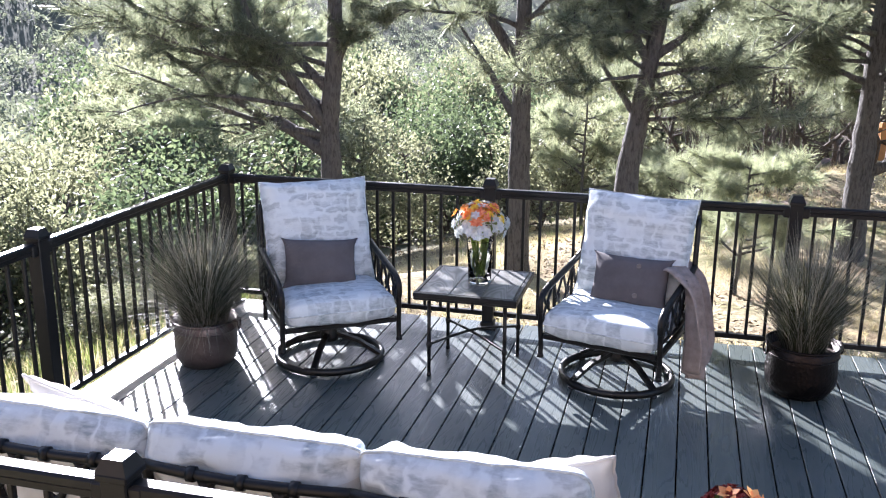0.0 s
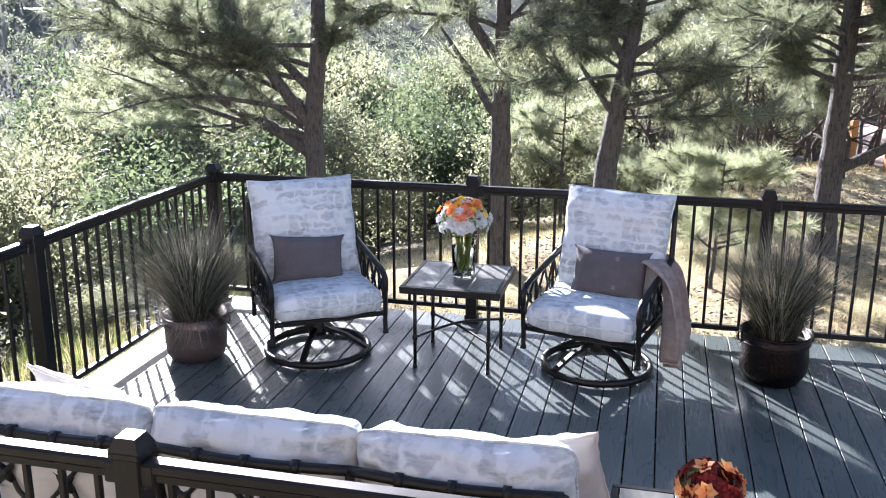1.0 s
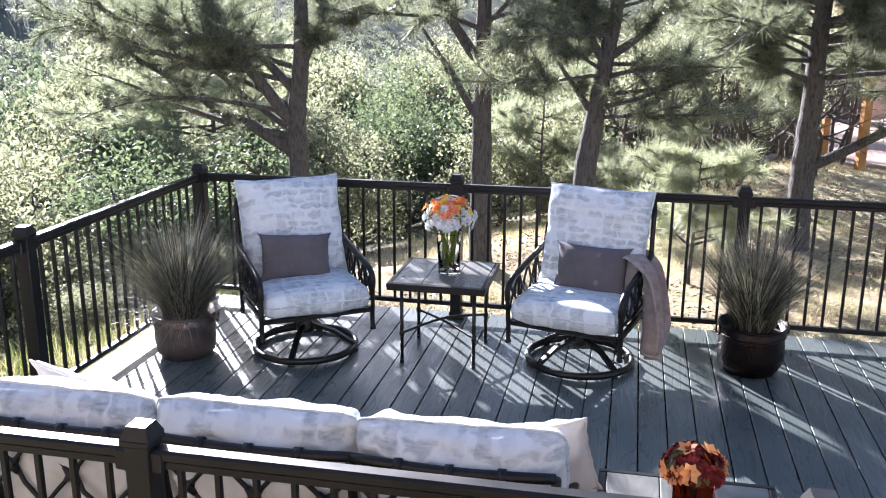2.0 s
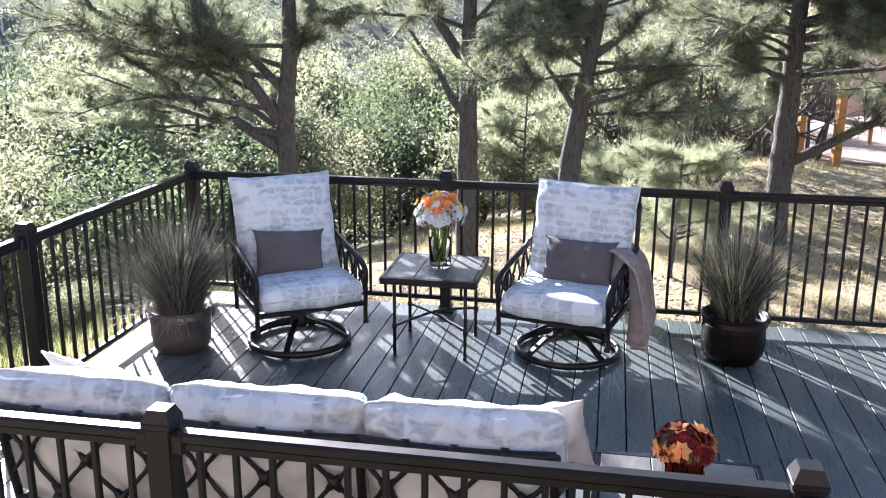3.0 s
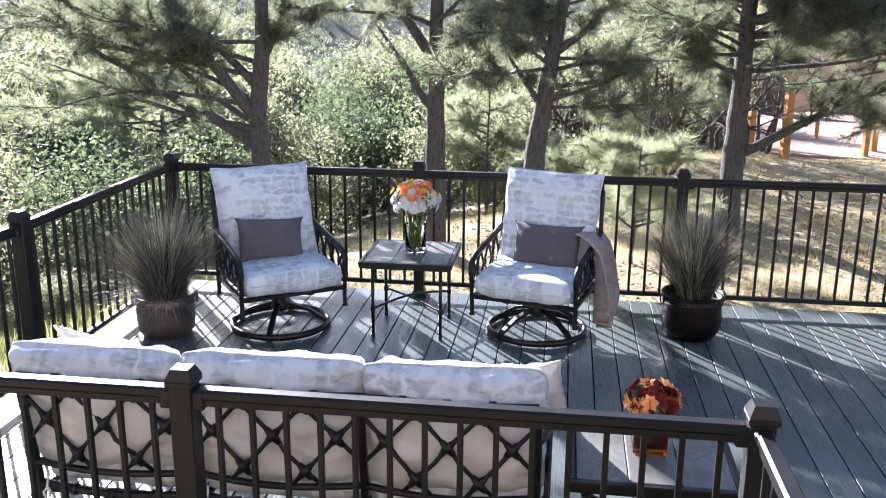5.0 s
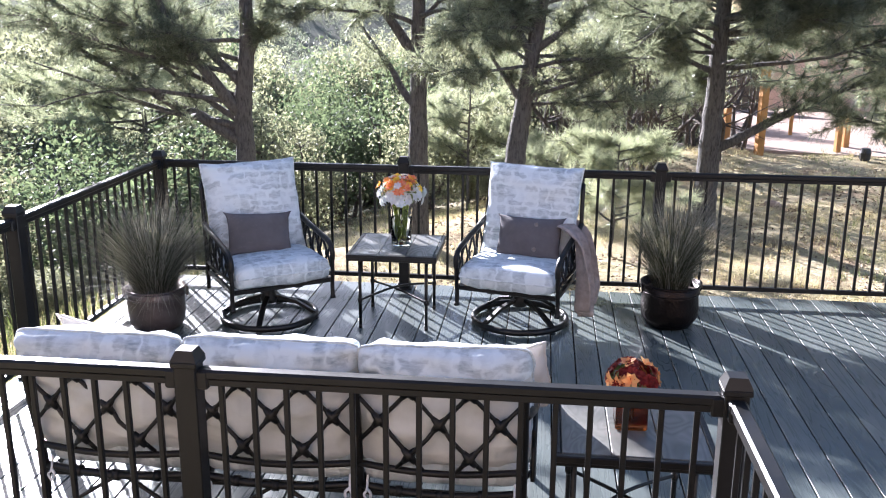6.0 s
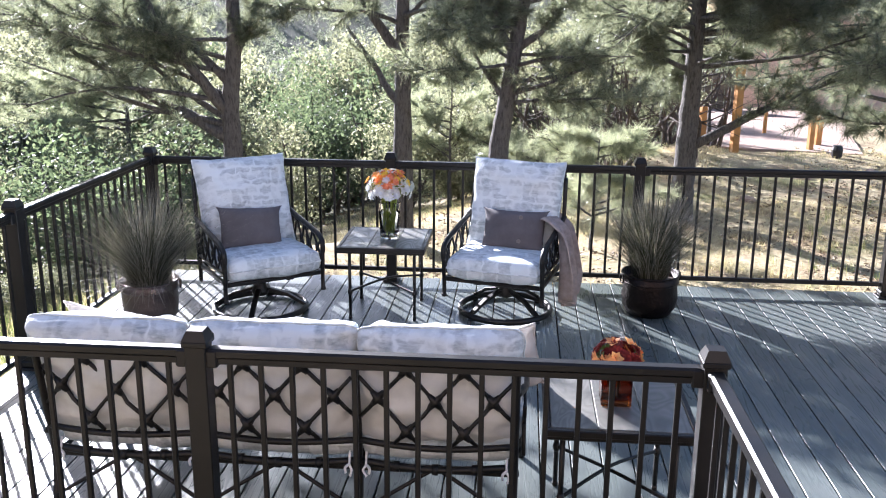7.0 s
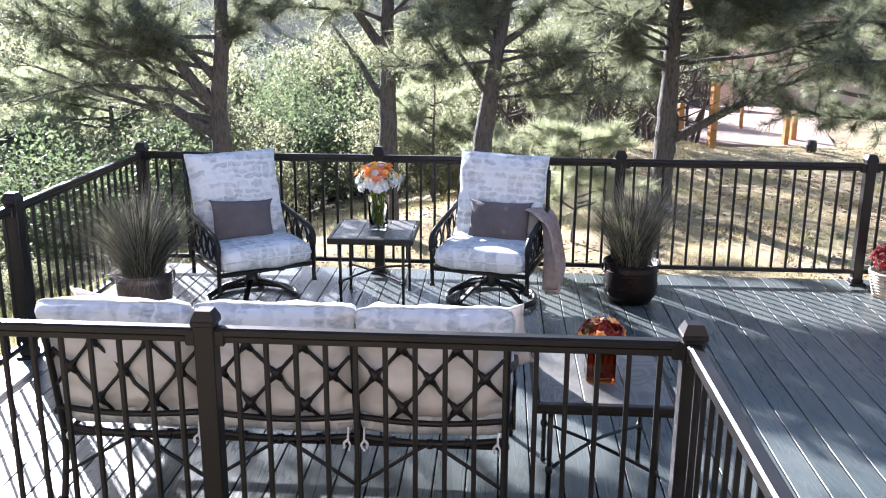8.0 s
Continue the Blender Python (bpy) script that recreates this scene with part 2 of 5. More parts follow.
def ground_material():
    n = Nodes("dry_ground", 0.95)
    n.b.inputs["Specular IOR Level"].default_value = 0.05
    big, mid, small = n.noise(0.35, detail=4), n.noise(2.1, detail=6), n.noise(26, detail=5)
    soil = n.ramp(small, [(0.3, (0.22, 0.15, 0.10)), (0.7, (0.42, 0.31, 0.21))])
    straw = n.ramp(small, [(0.3, (0.36, 0.29, 0.17)), (0.7, (0.66, 0.56, 0.38))])
    c = n.mix(n.ramp(mid, [(0.36, 0.0), (0.52, 1.0)]), soil, straw)
    green = n.ramp(n.noise(1.1, detail=6), [(0.55, 0.0), (0.66, 1.0)])
    c = n.mix(n.math("MULTIPLY", green, n.ramp(big, [(0.4, 0.2), (0.6, 0.8)])), c, (0.14, 0.17, 0.05))
    far = n.noise(0.05, detail=5)
    c = n.mix(n.ramp(far, [(0.35, 0.15), (0.65, 0.65)]), c, (0.15, 0.145, 0.085))
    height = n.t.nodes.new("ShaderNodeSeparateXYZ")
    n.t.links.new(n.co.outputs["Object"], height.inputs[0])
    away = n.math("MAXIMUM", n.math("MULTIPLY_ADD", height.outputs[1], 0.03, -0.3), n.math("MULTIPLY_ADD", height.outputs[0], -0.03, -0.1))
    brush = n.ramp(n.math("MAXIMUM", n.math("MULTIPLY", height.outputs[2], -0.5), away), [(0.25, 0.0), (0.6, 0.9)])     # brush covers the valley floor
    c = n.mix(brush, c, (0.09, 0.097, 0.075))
    n.color(c)
    n.bump(n.math("ADD", small, mid), 0.6, 0.05)
    return n.mat


def metal_material():
    n = Nodes("black_powder_coat", 0.4, 0.0)
    n.b.inputs["Specular IOR Level"].default_value = 0.3
    n.color(n.ramp(n.noise(3.0, detail=5), [(0.3, (0.006, 0.006, 0.006)), (0.7, (0.014, 0.013, 0.013))]))
    n.rough(n.ramp(n.noise(9.0, detail=4), [(0.3, 0.36), (0.7, 0.5)]))
    n.bump(n.noise(700, detail=1), 0.06, 0.001)
    return n.mat


def hammered(name, c):
    n = Nodes(name, 0.38, 0.85)
    vor = n.t.nodes.new("ShaderNodeTexVoronoi")
    vor.inputs["Scale"].default_value = 55
    n.t.links.new(n.co.outputs["Object"], vor.inputs["Vector"])
    n.color(n.ramp(n.noise(7, detail=5), [(0.3, tuple(x * 0.55 for x in c)), (0.7, c)]))
    n.rough(n.ramp(n.noise(5, detail=4), [(0.3, 0.3), (0.7, 0.55)]))
    n.bump(vor.outputs["Distance"], 0.5, 0.004)
    return n.mat


M_RAIL = metal_material()
M_IRON = plain("dark_bronze_iron", (0.010, 0.0085, 0.0075), 0.42, 0.3, 0.35, 10, 0.25, 90)
M_DECK = deck_material()
M_FRAMING = plain("weathered_timber", (0.16, 0.12, 0.08), 0.85)
M_CUSHION = cushion_material()
M_CUSHION_REAR = plain("cream_backing_cloth", (0.60, 0.605, 0.60), 0.9, 0, 0.10, 9, 0.2, 300)
M_GREY = plain("charcoal_linen", (0.105, 0.094, 0.100), 0.9, 0, 0.2, 8, 0.3, 380)
M_BUTTON = plain("horn_button", (0.16, 0.13, 0.12), 0.4)
M_BEIGE = plain("beige_linen", (0.52, 0.47, 0.43), 0.9, 0, 0.12, 6, 0.3, 300)
M_THROW = plain("taupe_knit", (0.32, 0.265, 0.24), 0.95, 0, 0.25, 22, 0.6, 160)
M_TIE = plain("white_tie_cloth", (0.7, 0.7, 0.72), 0.9)
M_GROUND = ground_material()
M_BARK = bark_material("pine_bark", (0.028, 0.026, 0.024), (0.128, 0.117, 0.107))
M_OAKBARK = bark_material("oak_bark", (0.035, 0.028, 0.025), (0.12, 0.095, 0.08))
M_NEEDLE = leafy("pine_needles", (0.090, 0.108, 0.085), (0.28, 0.295, 0.24), 0.56, 0.3)
# paler needle colour: sun on the boughs is put into it
M_NEEDLE_SUNLIT = leafy("pale_pine_needles", (0.20, 0.225, 0.18), (0.40, 0.42, 0.34), 0.55, 0.3)
M_OAK = leafy("oak_leaves", (0.115, 0.124, 0.096), (0.31, 0.312, 0.245), 0.62, 0.45)
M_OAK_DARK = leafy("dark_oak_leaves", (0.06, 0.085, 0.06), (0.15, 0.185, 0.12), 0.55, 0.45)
M_SCRUB = leafy("far_scrub", (0.14, 0.16, 0.135), (0.31, 0.33, 0.285), 0.4)
M_BLADE = leafy("ornamental_grass", (0.028, 0.032, 0.018), (0.10, 0.105, 0.06), 0.2)
M_PLUME = leafy("dry_grass_plume", (0.18, 0.165, 0.145), (0.44, 0.41, 0.365), 0.35)
M_STRAW = leafy("straw_grass", (0.40, 0.34, 0.21), (0.70, 0.62, 0.43), 0.35)
M_LITTER = leafy("pine_litter", (0.07, 0.045, 0.03), (0.36, 0.26, 0.17), 0.05)
M_WEED = leafy("green_weeds", (0.10, 0.135, 0.05), (0.25, 0.285, 0.11), 0.4)
M_POT = hammered("aged_copper", (0.20, 0.155, 0.14))
M_POT_DARK = hammered("dark_bronze", (0.022, 0.016, 0.014))
M_SOIL = plain("potting_soil", (0.05, 0.035, 0.025), 0.95)
M_GLASS = glass("clear_glass", (1, 1, 1), 0.0, 1.25)
M_WATER = glass("water", (0.97, 1.0, 0.86), 0, 1.12)
M_AMBER = glass("amber_glass", (0.42, 0.10, 0.012))
M_STEM = leafy("green_stem", (0.26, 0.34, 0.07), (0.42, 0.50, 0.14), 0.6)
M_ORANGE = leafy("orange_petals", (0.75, 0.25, 0.05), (0.95, 0.48, 0.13), 0.4)
M_YELLOW = leafy("yellow_petals", (0.85, 0.55, 0.05), (0.95, 0.75, 0.15), 0.4)
M_PINK = leafy("coral_petals", (0.75, 0.22, 0.12), (0.90, 0.45, 0.28), 0.4)
M_WHITE = leafy("white_petals", (0.62, 0.64, 0.78), (0.85, 0.86, 0.92), 0.4)
M_RED = leafy("rust_red_petals", (0.15, 0.013, 0.016), (0.36, 0.045, 0.035), 0.3)
M_PEACH = leafy("peach_petals", (0.85, 0.32, 0.12), (0.95, 0.55, 0.25), 0.4)
M_TILE = tabletop_material()
M_STUCCO = plain("pink_stucco", (0.62, 0.40, 0.32), 0.95, 0, 0.12, 3, 0.4, 60)
M_PATIO = plain("pale_concrete", (0.34, 0.245, 0.195), 0.9, 0, 0.2, 2, 0.3, 40)
M_POSTWOOD = plain("orange_stained_wood", (0.48, 0.22, 0.055), 0.6, 0, 0.25, 5, 0.2, 30)
M_ROCK = plain("sandstone", (0.34, 0.25, 0.20), 0.95, 0, 0.3, 4, 0.7, 14)
M_BLACK = plain("black_plastic", (0.02, 0.02, 0.02), 0.5)
M_WICKER = plain("pale_wicker", (0.55, 0.47, 0.36), 0.8, 0, 0.3, 30, 0.6, 70)
M_REAR_WALL = plain("brown_stucco", (0.24, 0.19, 0.15), 0.95, 0, 0.12, 3, 0.4, 60)

# ---- ground ----
def land(x, y):
    """Height of the ground: level beside the deck, falling away to a valley, a hill beyond."""
    s = max(0.0, -0.75 * x - 0.8 * max(0.0, x - 4.0) + 0.66 * y - 0.5)
    h = -0.22 - 2.1 * (1 - math.exp(-s / 8.0)) - 0.06 * min(s, 45.0)
    h += 0.012 * max(0.0, s - 45.0)
    h += 0.30 * max(0.0, min(-0.9 * x + 0.3 * y - 52.0, 150.0))
    if x < -0.3:
        h -= 0.5 * min(1.0, (-0.3 - x) / 2.5)
    far = min(1.0, max(0.0, (math.hypot(x - 3, y + 3) - 4) / 20))
    h += 0.05 * noise.noise((x * 0.8, y * 0.8, 0)) + far * (1.1 if x < 4 else max(0.12, 1.1 - 0.4 * (x - 4))) * noise.noise((x * 0.07, y * 0.07, 3.1))
    return h


def ground_sheet():
    ax = [0.0]
    step = 0.35
    while ax[-1] < 420:
        ax.append(ax[-1] + step)
        step *= 1.06 if ax[-1] > 8 else 1.0
    ax = [-a for a in ax[:0:-1]] + ax
    n = len(ax)
    vs = [(x + 3, y, land(x + 3, y)) for y in ax for x in ax]
    fs = [(j * n + i, j * n + i + 1, (j + 1) * n + i + 1, (j + 1) * n + i) for j in range(n - 1) for i in range(n - 1)]
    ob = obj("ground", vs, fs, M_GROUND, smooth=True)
    return tagged(ob, "dry sloping ground of soil, straw grass and weeds", "ground", kind="structure")


ground_sheet()

# ---- deck ----
PITCH, BOARD, THICK = 0.1495, 0.1415, 0.025
X0 = -0.0985
deck = thing("deck_floor", pose(0, 0, 0), "grey composite plank deck with embossed wood grain", "deck", kind="structure")


def deck_boards():
    long_b = short_b = None
    for i in range(64):
        x = X0 + PITCH * (i + 0.5)
        y0, y1 = (-4.06, 0.115) if x < 3.62 else (-10.4, 0.115)
        src = short_b if x < 3.62 else long_b
        m = pose(x, (y0 + y1) / 2, -THICK / 2)
        if src is None:
            src = Shape().box((0, 0, 0), (BOARD, y1 - y0, THICK), 0.0015).done("plank", M_DECK, deck, m)
            if x < 3.62:
                short_b = src
            else:
                long_b = src
        else:
            again(src, deck, m)


def deck_frame():
    s = Shape()
    for y in np.arange(-3.9, 0.1, 0.4):
        s.box((1.75, y, -0.12), (3.6, 0.04, 0.18))
    for y in np.arange(-10.3, 0.1, 0.4):
        s.box((6.55, y, -0.12), (5.7, 0.04, 0.18))
    s.done("joists", M_FRAMING, deck)
    f = Shape()
    f.box((4.65, 0.09, -0.13), (9.47, 0.025, 0.19)).box((-0.075, -1.97, -0.13), (0.025, 4.13, 0.19))
    f.box((1.75, -4.045, -0.13), (3.6, 0.025, 0.19)).box((3.63, -7.2, -0.13), (0.025, 6.3, 0.19))
    f.done("fascia", M_DECK, deck)
    p = None
    for x, y in ((0.1, -0.1), (0.1, -2.0), (0.1, -3.9), (1.8, -3.9), (3.6, -3.9), (1.8, -0.1), (3.8, -0.1), (5.7, -0.1), (3.7, -7), (3.7, -10)):
        m = pose(x, y, -1.5)
        if p is None:
            p = Shape().box((0, 0, 0), (0.14, 0.14, 2.6)).done("support_post", M_FRAMING, deck, m)
        else:
            again(p, deck, m)


deck_boards()
deck_frame()

# ---- railing ----
PARTS = {}


def post_on(e, x, y):
    m = pose(x, y, 0)
    if "post" not in PARTS:
        s = Shape().box((0, 0, 0.49), (0.076, 0.076, 0.98), 0.004)
        PARTS["post"] = s.done("post", M_RAIL, e, m)
        c = Shape().box((0, 0, 0.987), (0.092, 0.092, 0.022), 0.004)
        a, z0, z1, b = 0.045, 0.998, 1.034, 0.029
        vs = [(sx * a, sy * a, z0) for sx, sy in ((-1, -1), (1, -1), (1, 1), (-1, 1))] + [(sx * b, sy * b, z1) for sx, sy in ((-1, -1), (1, -1), (1, 1), (-1, 1))]
        c.add(vs, [(0, 1, 5, 4), (1, 2, 6, 5), (2, 3, 7, 6), (3, 0, 4, 7), (4, 5, 6, 7)])
        PARTS["cap"] = c.done("post_cap", M_RAIL, PARTS["post"])
        f = Shape().box((0, 0, 0.008), (0.125, 0.125, 0.016), 0.004).box((0, 0, 0.035), (0.092, 0.092, 0.04), 0.008)
        PARTS["foot"] = f.done("base_plate", M_RAIL, PARTS["post"])
        return
    p = again(PARTS["post"], e, m)
    again(PARTS["cap"], p, pose(0, 0, 0))
    again(PARTS["foot"], p, pose(0, 0, 0))


def rail_run(e, a, b, drop=0.0):
    """Rails and balusters between two posts."""
    a, b = Vector((*a, 0)), Vector((*b, 0))
    d = (b - a).normalized()
    length = (b - a).length
    p, q = a + d * 0.04, b - d * 0.04
    up = Vector((0, 0, 1))
    t = Shape().bar(p + up * 0.949, q + up * 0.949, 0.052, 0.036, 0.008).bar(p + up * 0.921, q + up * 0.921, 0.038, 0.024, 0.003)
    t.done("top_rail", M_RAIL, e)
    Shape().bar(p + up * 0.103, q + up * 0.103, 0.036, 0.032, 0.004).done("bottom_rail", M_RAIL, e)
    for end in (p, q):
        k = Shape().box(end + up * 0.93 + d * (0.006 if end is p else -0.006), (0.058, 0.058, 0.066), 0.006)
        k.done("bracket", M_RAIL, e)
    n = max(1, round(length / 0.1135) - 1)
    gap = length / (n + 1)
    for i in range(n):
        c = a + d * gap * (i + 1)
        m = pose(c.x, c.y, 0)
        if "bal" not in PARTS:
            PARTS["bal"] = Shape().box((0, 0, 0.515), (0.019, 0.019, 0.80), 0.003).done("baluster", M_RAIL, e, m)
        else:
            again(PARTS["bal"], e, m)


def railing(pts, label, own_posts):
    e = thing("deck_railing", pose(0, 0, 0), label, "railing", "deck railings")
    for x, y in own_posts:
        post_on(e, x, y)
    for a, b in zip(pts, pts[1:]):
        rail_run(e, a, b)


RL = "black powder-coated aluminium deck railing with square balusters"
FAR = [(0, 0), (1.912, 0), (3.805, 0), (5.70, 0), (7.6, 0), (9.35, 0)]
railing(FAR, RL + " along the outer edge", FAR)
railing([(0, 0), (0, -1.993), (0, -3.96)], RL + " above the slope", [(0, -1.993), (0, -3.96)])
railing([(0, -3.96), (1.792, -3.96), (3.572, -3.96)], RL + " behind the sofa", [(1.792, -3.96), (3.572, -3.96)])
railing([(3.572, -3.96), (3.59, -5.85), (3.61, -7.75), (3.63, -9.6)], RL + " beside the walkway", [(3.59, -5.85), (3.61, -7.75), (3.63, -9.6)])

# unseen wall added to close the place behind, tall and dark to cut skylight
hw = Shape().box((4, -10.9, 2.2), (20, 0.25, 8.4), 0.01).done("wall_south", M_REAR_WALL)
tagged(hw, "unseen plain brown stucco wall added behind the deck", "wall", kind="structure")


# ---- cushions ----
def pad(w, d, h, p=7.0, q=0.32, n=26, wrinkle=0.006, ear=0.02, seed=0, sag=0.0, waist=0.012):
    """Points and faces of a stuffed cushion lying in xy, and its seam."""
    def edge(u, v):
        k = 1 + ear * (abs(u) * abs(v)) ** 8 / (w / 2)
        x = w / 2 * u * (1 - waist * (1 - v * v) * abs(u) ** 3) * k
        y = d / 2 * v * (1 - waist * (1 - u * u) * abs(v) ** 3) * k
        x += 0.35 * wrinkle * noise.noise((v * 4.0, seed * 1.7, u)) * abs(u) ** 4
        y += 0.35 * wrinkle * noise.noise((u * 4.0, seed * 2.3, v + 9)) * abs(v) ** 4
        return x, y
    vs, ids = [], {}
    g = [math.sin(math.pi / 2 * (2 * i / n - 1)) * 0.55 + 0.45 * (2 * i / n - 1) for i in range(n + 1)]
    for side in (1, -1):
        for i, u in enumerate(g):
            for j, v in enumerate(g):
                rim = i in (0, n) or j in (0, n)
                if side < 0 and rim:
                    ids[side, i, j] = ids[1, i, j]
                    continue
                x, y = edge(u, v)
                z = h / 2 * max(0.0, (1 - abs(u) ** p) * (1 - abs(v) ** p)) ** q
                z *= 1 + 0.18 * (1 - u * u) * (1 - v * v)
                f = noise.noise((x * 7 + seed * 3.7, y * 7, side * 2.0 + seed)) + 0.5 * noise.noise((x * 19, y * 19 + seed, side * 5.0))
                crease = noise.noise((x * 5 + seed, y * 16, side + seed * 1.3)) * (0.3 + abs(u) + abs(v))
                z += (wrinkle * f + wrinkle * 0.5 * crease) if not rim else 0
                wv = 0.008 * noise.noise((x * 3.1, y * 3.1, seed * 2.2))
                ids[side, i, j] = len(vs)
                vs.append(Vector((x, y, side * z + wv - sag * (1 - v * v) * (1 - u * u))))
    fs = []
    for i in range(n):
        for j in range(n):
            for side in (1, -1):
                f = (ids[side, i, j], ids[side, i + 1, j], ids[side, i + 1, j + 1], ids[side, i, j + 1])
                fs.append(f if side > 0 else f[::-1])
    ring = [(i, 0) for i in range(n)] + [(n, j) for j in range(n)] + [(i, n) for i in range(n, 0, -1)] + [(0, j) for j in range(n, 0, -1)]
    return vs, fs, [vs[ids[1, i, j]].copy() for i, j in ring]


def cushion(name, parent, m, w, d, h, material, piping=True, **kw):
    vs, fs, seam = pad(w, d, h, **kw)
    ob = obj(name, vs, fs, material, parent, m, True)
    if piping:
        Shape().tube(seam, 0.006, 6, True).done("piping", material, ob, None, True)
    return ob


def box_cushion(name, parent, m, w, d, h, material, seed=0):
    """A thick seat cushion with full rounded edges and a seam round it."""
    kw = dict(p=8.0, q=0.26, wrinkle=0.009, ear=-0.014, seed=seed, waist=0.0)
    vs, fs, seam = pad(w, d, h, **kw)
    ob = obj(name, vs, fs, material, parent, m, True)
    Shape().tube(seam, 0.005, 6, True).done("piping", material, ob, None, True)
    return ob


# ---- swivel chairs ----
def bend(points, n=6):
    """A smooth line through points."""
    pts = [Vector(p) for p in points]
    out = []
    for i in range(len(pts) - 1):
        p0, p1, p2, p3 = pts[max(0, i - 1)], pts[i], pts[i + 1], pts[min(len(pts) - 1, i + 2)]
        for k in range(n):
            t = k / n
            out.append(0.5 * (2 * p1 + (p2 - p0) * t + (2 * p0 - 5 * p1 + 4 * p2 - p3) * t * t + (3 * p1 - p0 - 3 * p2 + p3) * t ** 3))
    return out + [pts[-1]]


def swivel_chair(m, rock, label, seed, rise=0.0):
    e = thing("swivel_chair", m, label, "chair", "patio swivel chairs")
    R = 0.325
    Shape().lathe([(R - 0.016, 0.012), (R + 0.012, 0.012), (R + 0.016, 0.03), (R + 0.008, 0.05), (R - 0.012, 0.05), (R - 0.018, 0.03)], 48, True).done("base_ring", M_IRON, e, None, True)
    for k in range(4):
        a = math.pi / 4 + k * math.pi / 2 + 0.25
        c, s = math.cos(a), math.sin(a)
        b = Shape()
        b.bar((0.05 * c, 0.05 * s, 0.165), (0.19 * c, 0.19 * s, 0.125), 0.036, 0.022)
        b.bar((0.185 * c, 0.185 * s, 0.128), (R * c, R * s, 0.045), 0.036, 0.022)
        b.done("spoke", M_IRON, e)
        Shape().lathe([(0.02, 0.0), (0.024, 0.006), (0.016, 0.014)], 10).done("foot_pad", M_BLACK, e, pose(R * c, R * s, 0))
    Shape().lathe([(0.055, 0.12), (0.06, 0.15), (0.045, 0.19), (0.045, 0.25), (0.07, 0.26)], 20).done("swivel_column", M_IRON, e, None, True)
    up = pose(0, 0, 0.26, rock, 0, 0)          # all above the swivel leans together
    body = new("seat_frame")
    body.empty_display_size = 0.05
    body.parent, body.matrix_basis = e, up

    def P(x, y, z):
        return Vector((x, y, z - 0.26))
    s = Shape().box(P(0, 0, 0.275), (0.34, 0.30, 0.022)).bar(P(-0.12, -0.30, 0.292), P(-0.12, 0.30, 0.292), 0.05, 0.02).bar(P(0.12, -0.30, 0.292), P(0.12, 0.30, 0.292), 0.05, 0.02)
    s.done("spring_plate", M_IRON, body)
    w = 0.335
    s = Shape().bar(P(-w, -0.325, 0.315), P(w, -0.325, 0.315), 0.028, 0.03, 0.006).bar(P(-w, 0.27, 0.315), P(w, 0.27, 0.315), 0.028, 0.03, 0.006)
    for x in (-w, w):
        s.bar(P(x, -0.33, 0.315), P(x, 0.28, 0.315), 0.028, 0.034, 0.006)
    for y in (-0.2, -0.07, 0.06, 0.18):
        s.bar(P(-w, y, 0.312), P(w, y, 0.312), 0.025, 0.006)
    s.done("seat_rail", M_IRON, body)
    for sg in (-1, 1):
        x = sg * (w + 0.012)
        arm = Shape().tube(bend([P(x, 0.29, 0.66), P(x, 0.15, 0.635), P(x, -0.12, 0.60), P(x, -0.28, 0.575), P(x, -0.345, 0.53), P(x, -0.345, 0.46)]), 0.019, 8)
        arm.done("armrest", M_IRON, body, None, True)
        leg = Shape().tube(bend([P(x, -0.345, 0.47), P(x, -0.34, 0.36), P(x, -0.33, 0.27), P(x, -0.335, 0.205)]), 0.015, 8)
        leg.tube([P(x, -0.335, 0.212), P(x, -0.335, 0.19)], [0.016, 0.021], 8)
        leg.done("leg", M_IRON, body, None, True)
        back = Shape().tube(bend([P(x, 0.27, 0.20), P(x, 0.26, 0.33), P(x, 0.27, 0.62), P(x * 0.96, 0.36, 0.93)]), 0.015, 8)
        back.done("back_post", M_IRON, body, None, True)
        low = Shape().tube(bend([P(x, -0.335, 0.40), P(x, 0.0, 0.385), P(x, 0.285, 0.40)]), 0.010, 6)
        low.done("side_rail", M_IRON, body, None, True)
        lat = Shape()
        for k in range(4):
            y0, y1 = -0.325 + 0.15 * k, -0.325 + 0.15 * (k + 1)
            z1 = 0.575 + 0.02 * k
            for a, b in ((y0, y1), (y1, y0)):
                lat.tube(bend([P(x, a, 0.395), P(x, (a + b) / 2 - 0.012, 0.48), P(x, b, z1)], 4), 0.0085, 6)
            lat.tube([P(x, (y0 + y1) / 2, 0.468), P(x, (y0 + y1) / 2, 0.502)], [0.016, 0.016], 8)
        lat.done("side_lattice", M_IRON, body, None, True)
    top = Shape().tube(bend([P(-w * 0.96, 0.36, 0.93), P(-0.15, 0.385, 0.985), P(0.15, 0.385, 0.985), P(w * 0.96, 0.36, 0.93)]), 0.014, 8)
    top.done("back_rail", M_IRON, body, None, True)
    lat = Shape()
    for k in range(4):
        x0, x1 = -0.33 + 0.165 * k, -0.33 + 0.165 * (k + 1)
        for a, b in ((x0, x1), (x1, x0)):
            lat.tube([P(a, 0.275, 0.36), P((a + b) / 2, 0.30, 0.66), P(b, 0.375, 0.95)], 0.008, 6)
    lat.done("back_lattice", M_IRON, body, None, True)
    box_cushion("seat_cushion", body, Matrix.Translation(P(0, -0.06, 0.402)) @ pose(0, 0, 0, -1.5), 0.655, 0.665, 0.165, M_CUSHION, seed)
    back = Matrix.Translation(P(0, 0.238 + rise * 0.3, 0.730 + rise)) @ pose(0, 0, 0, 90 - 18)
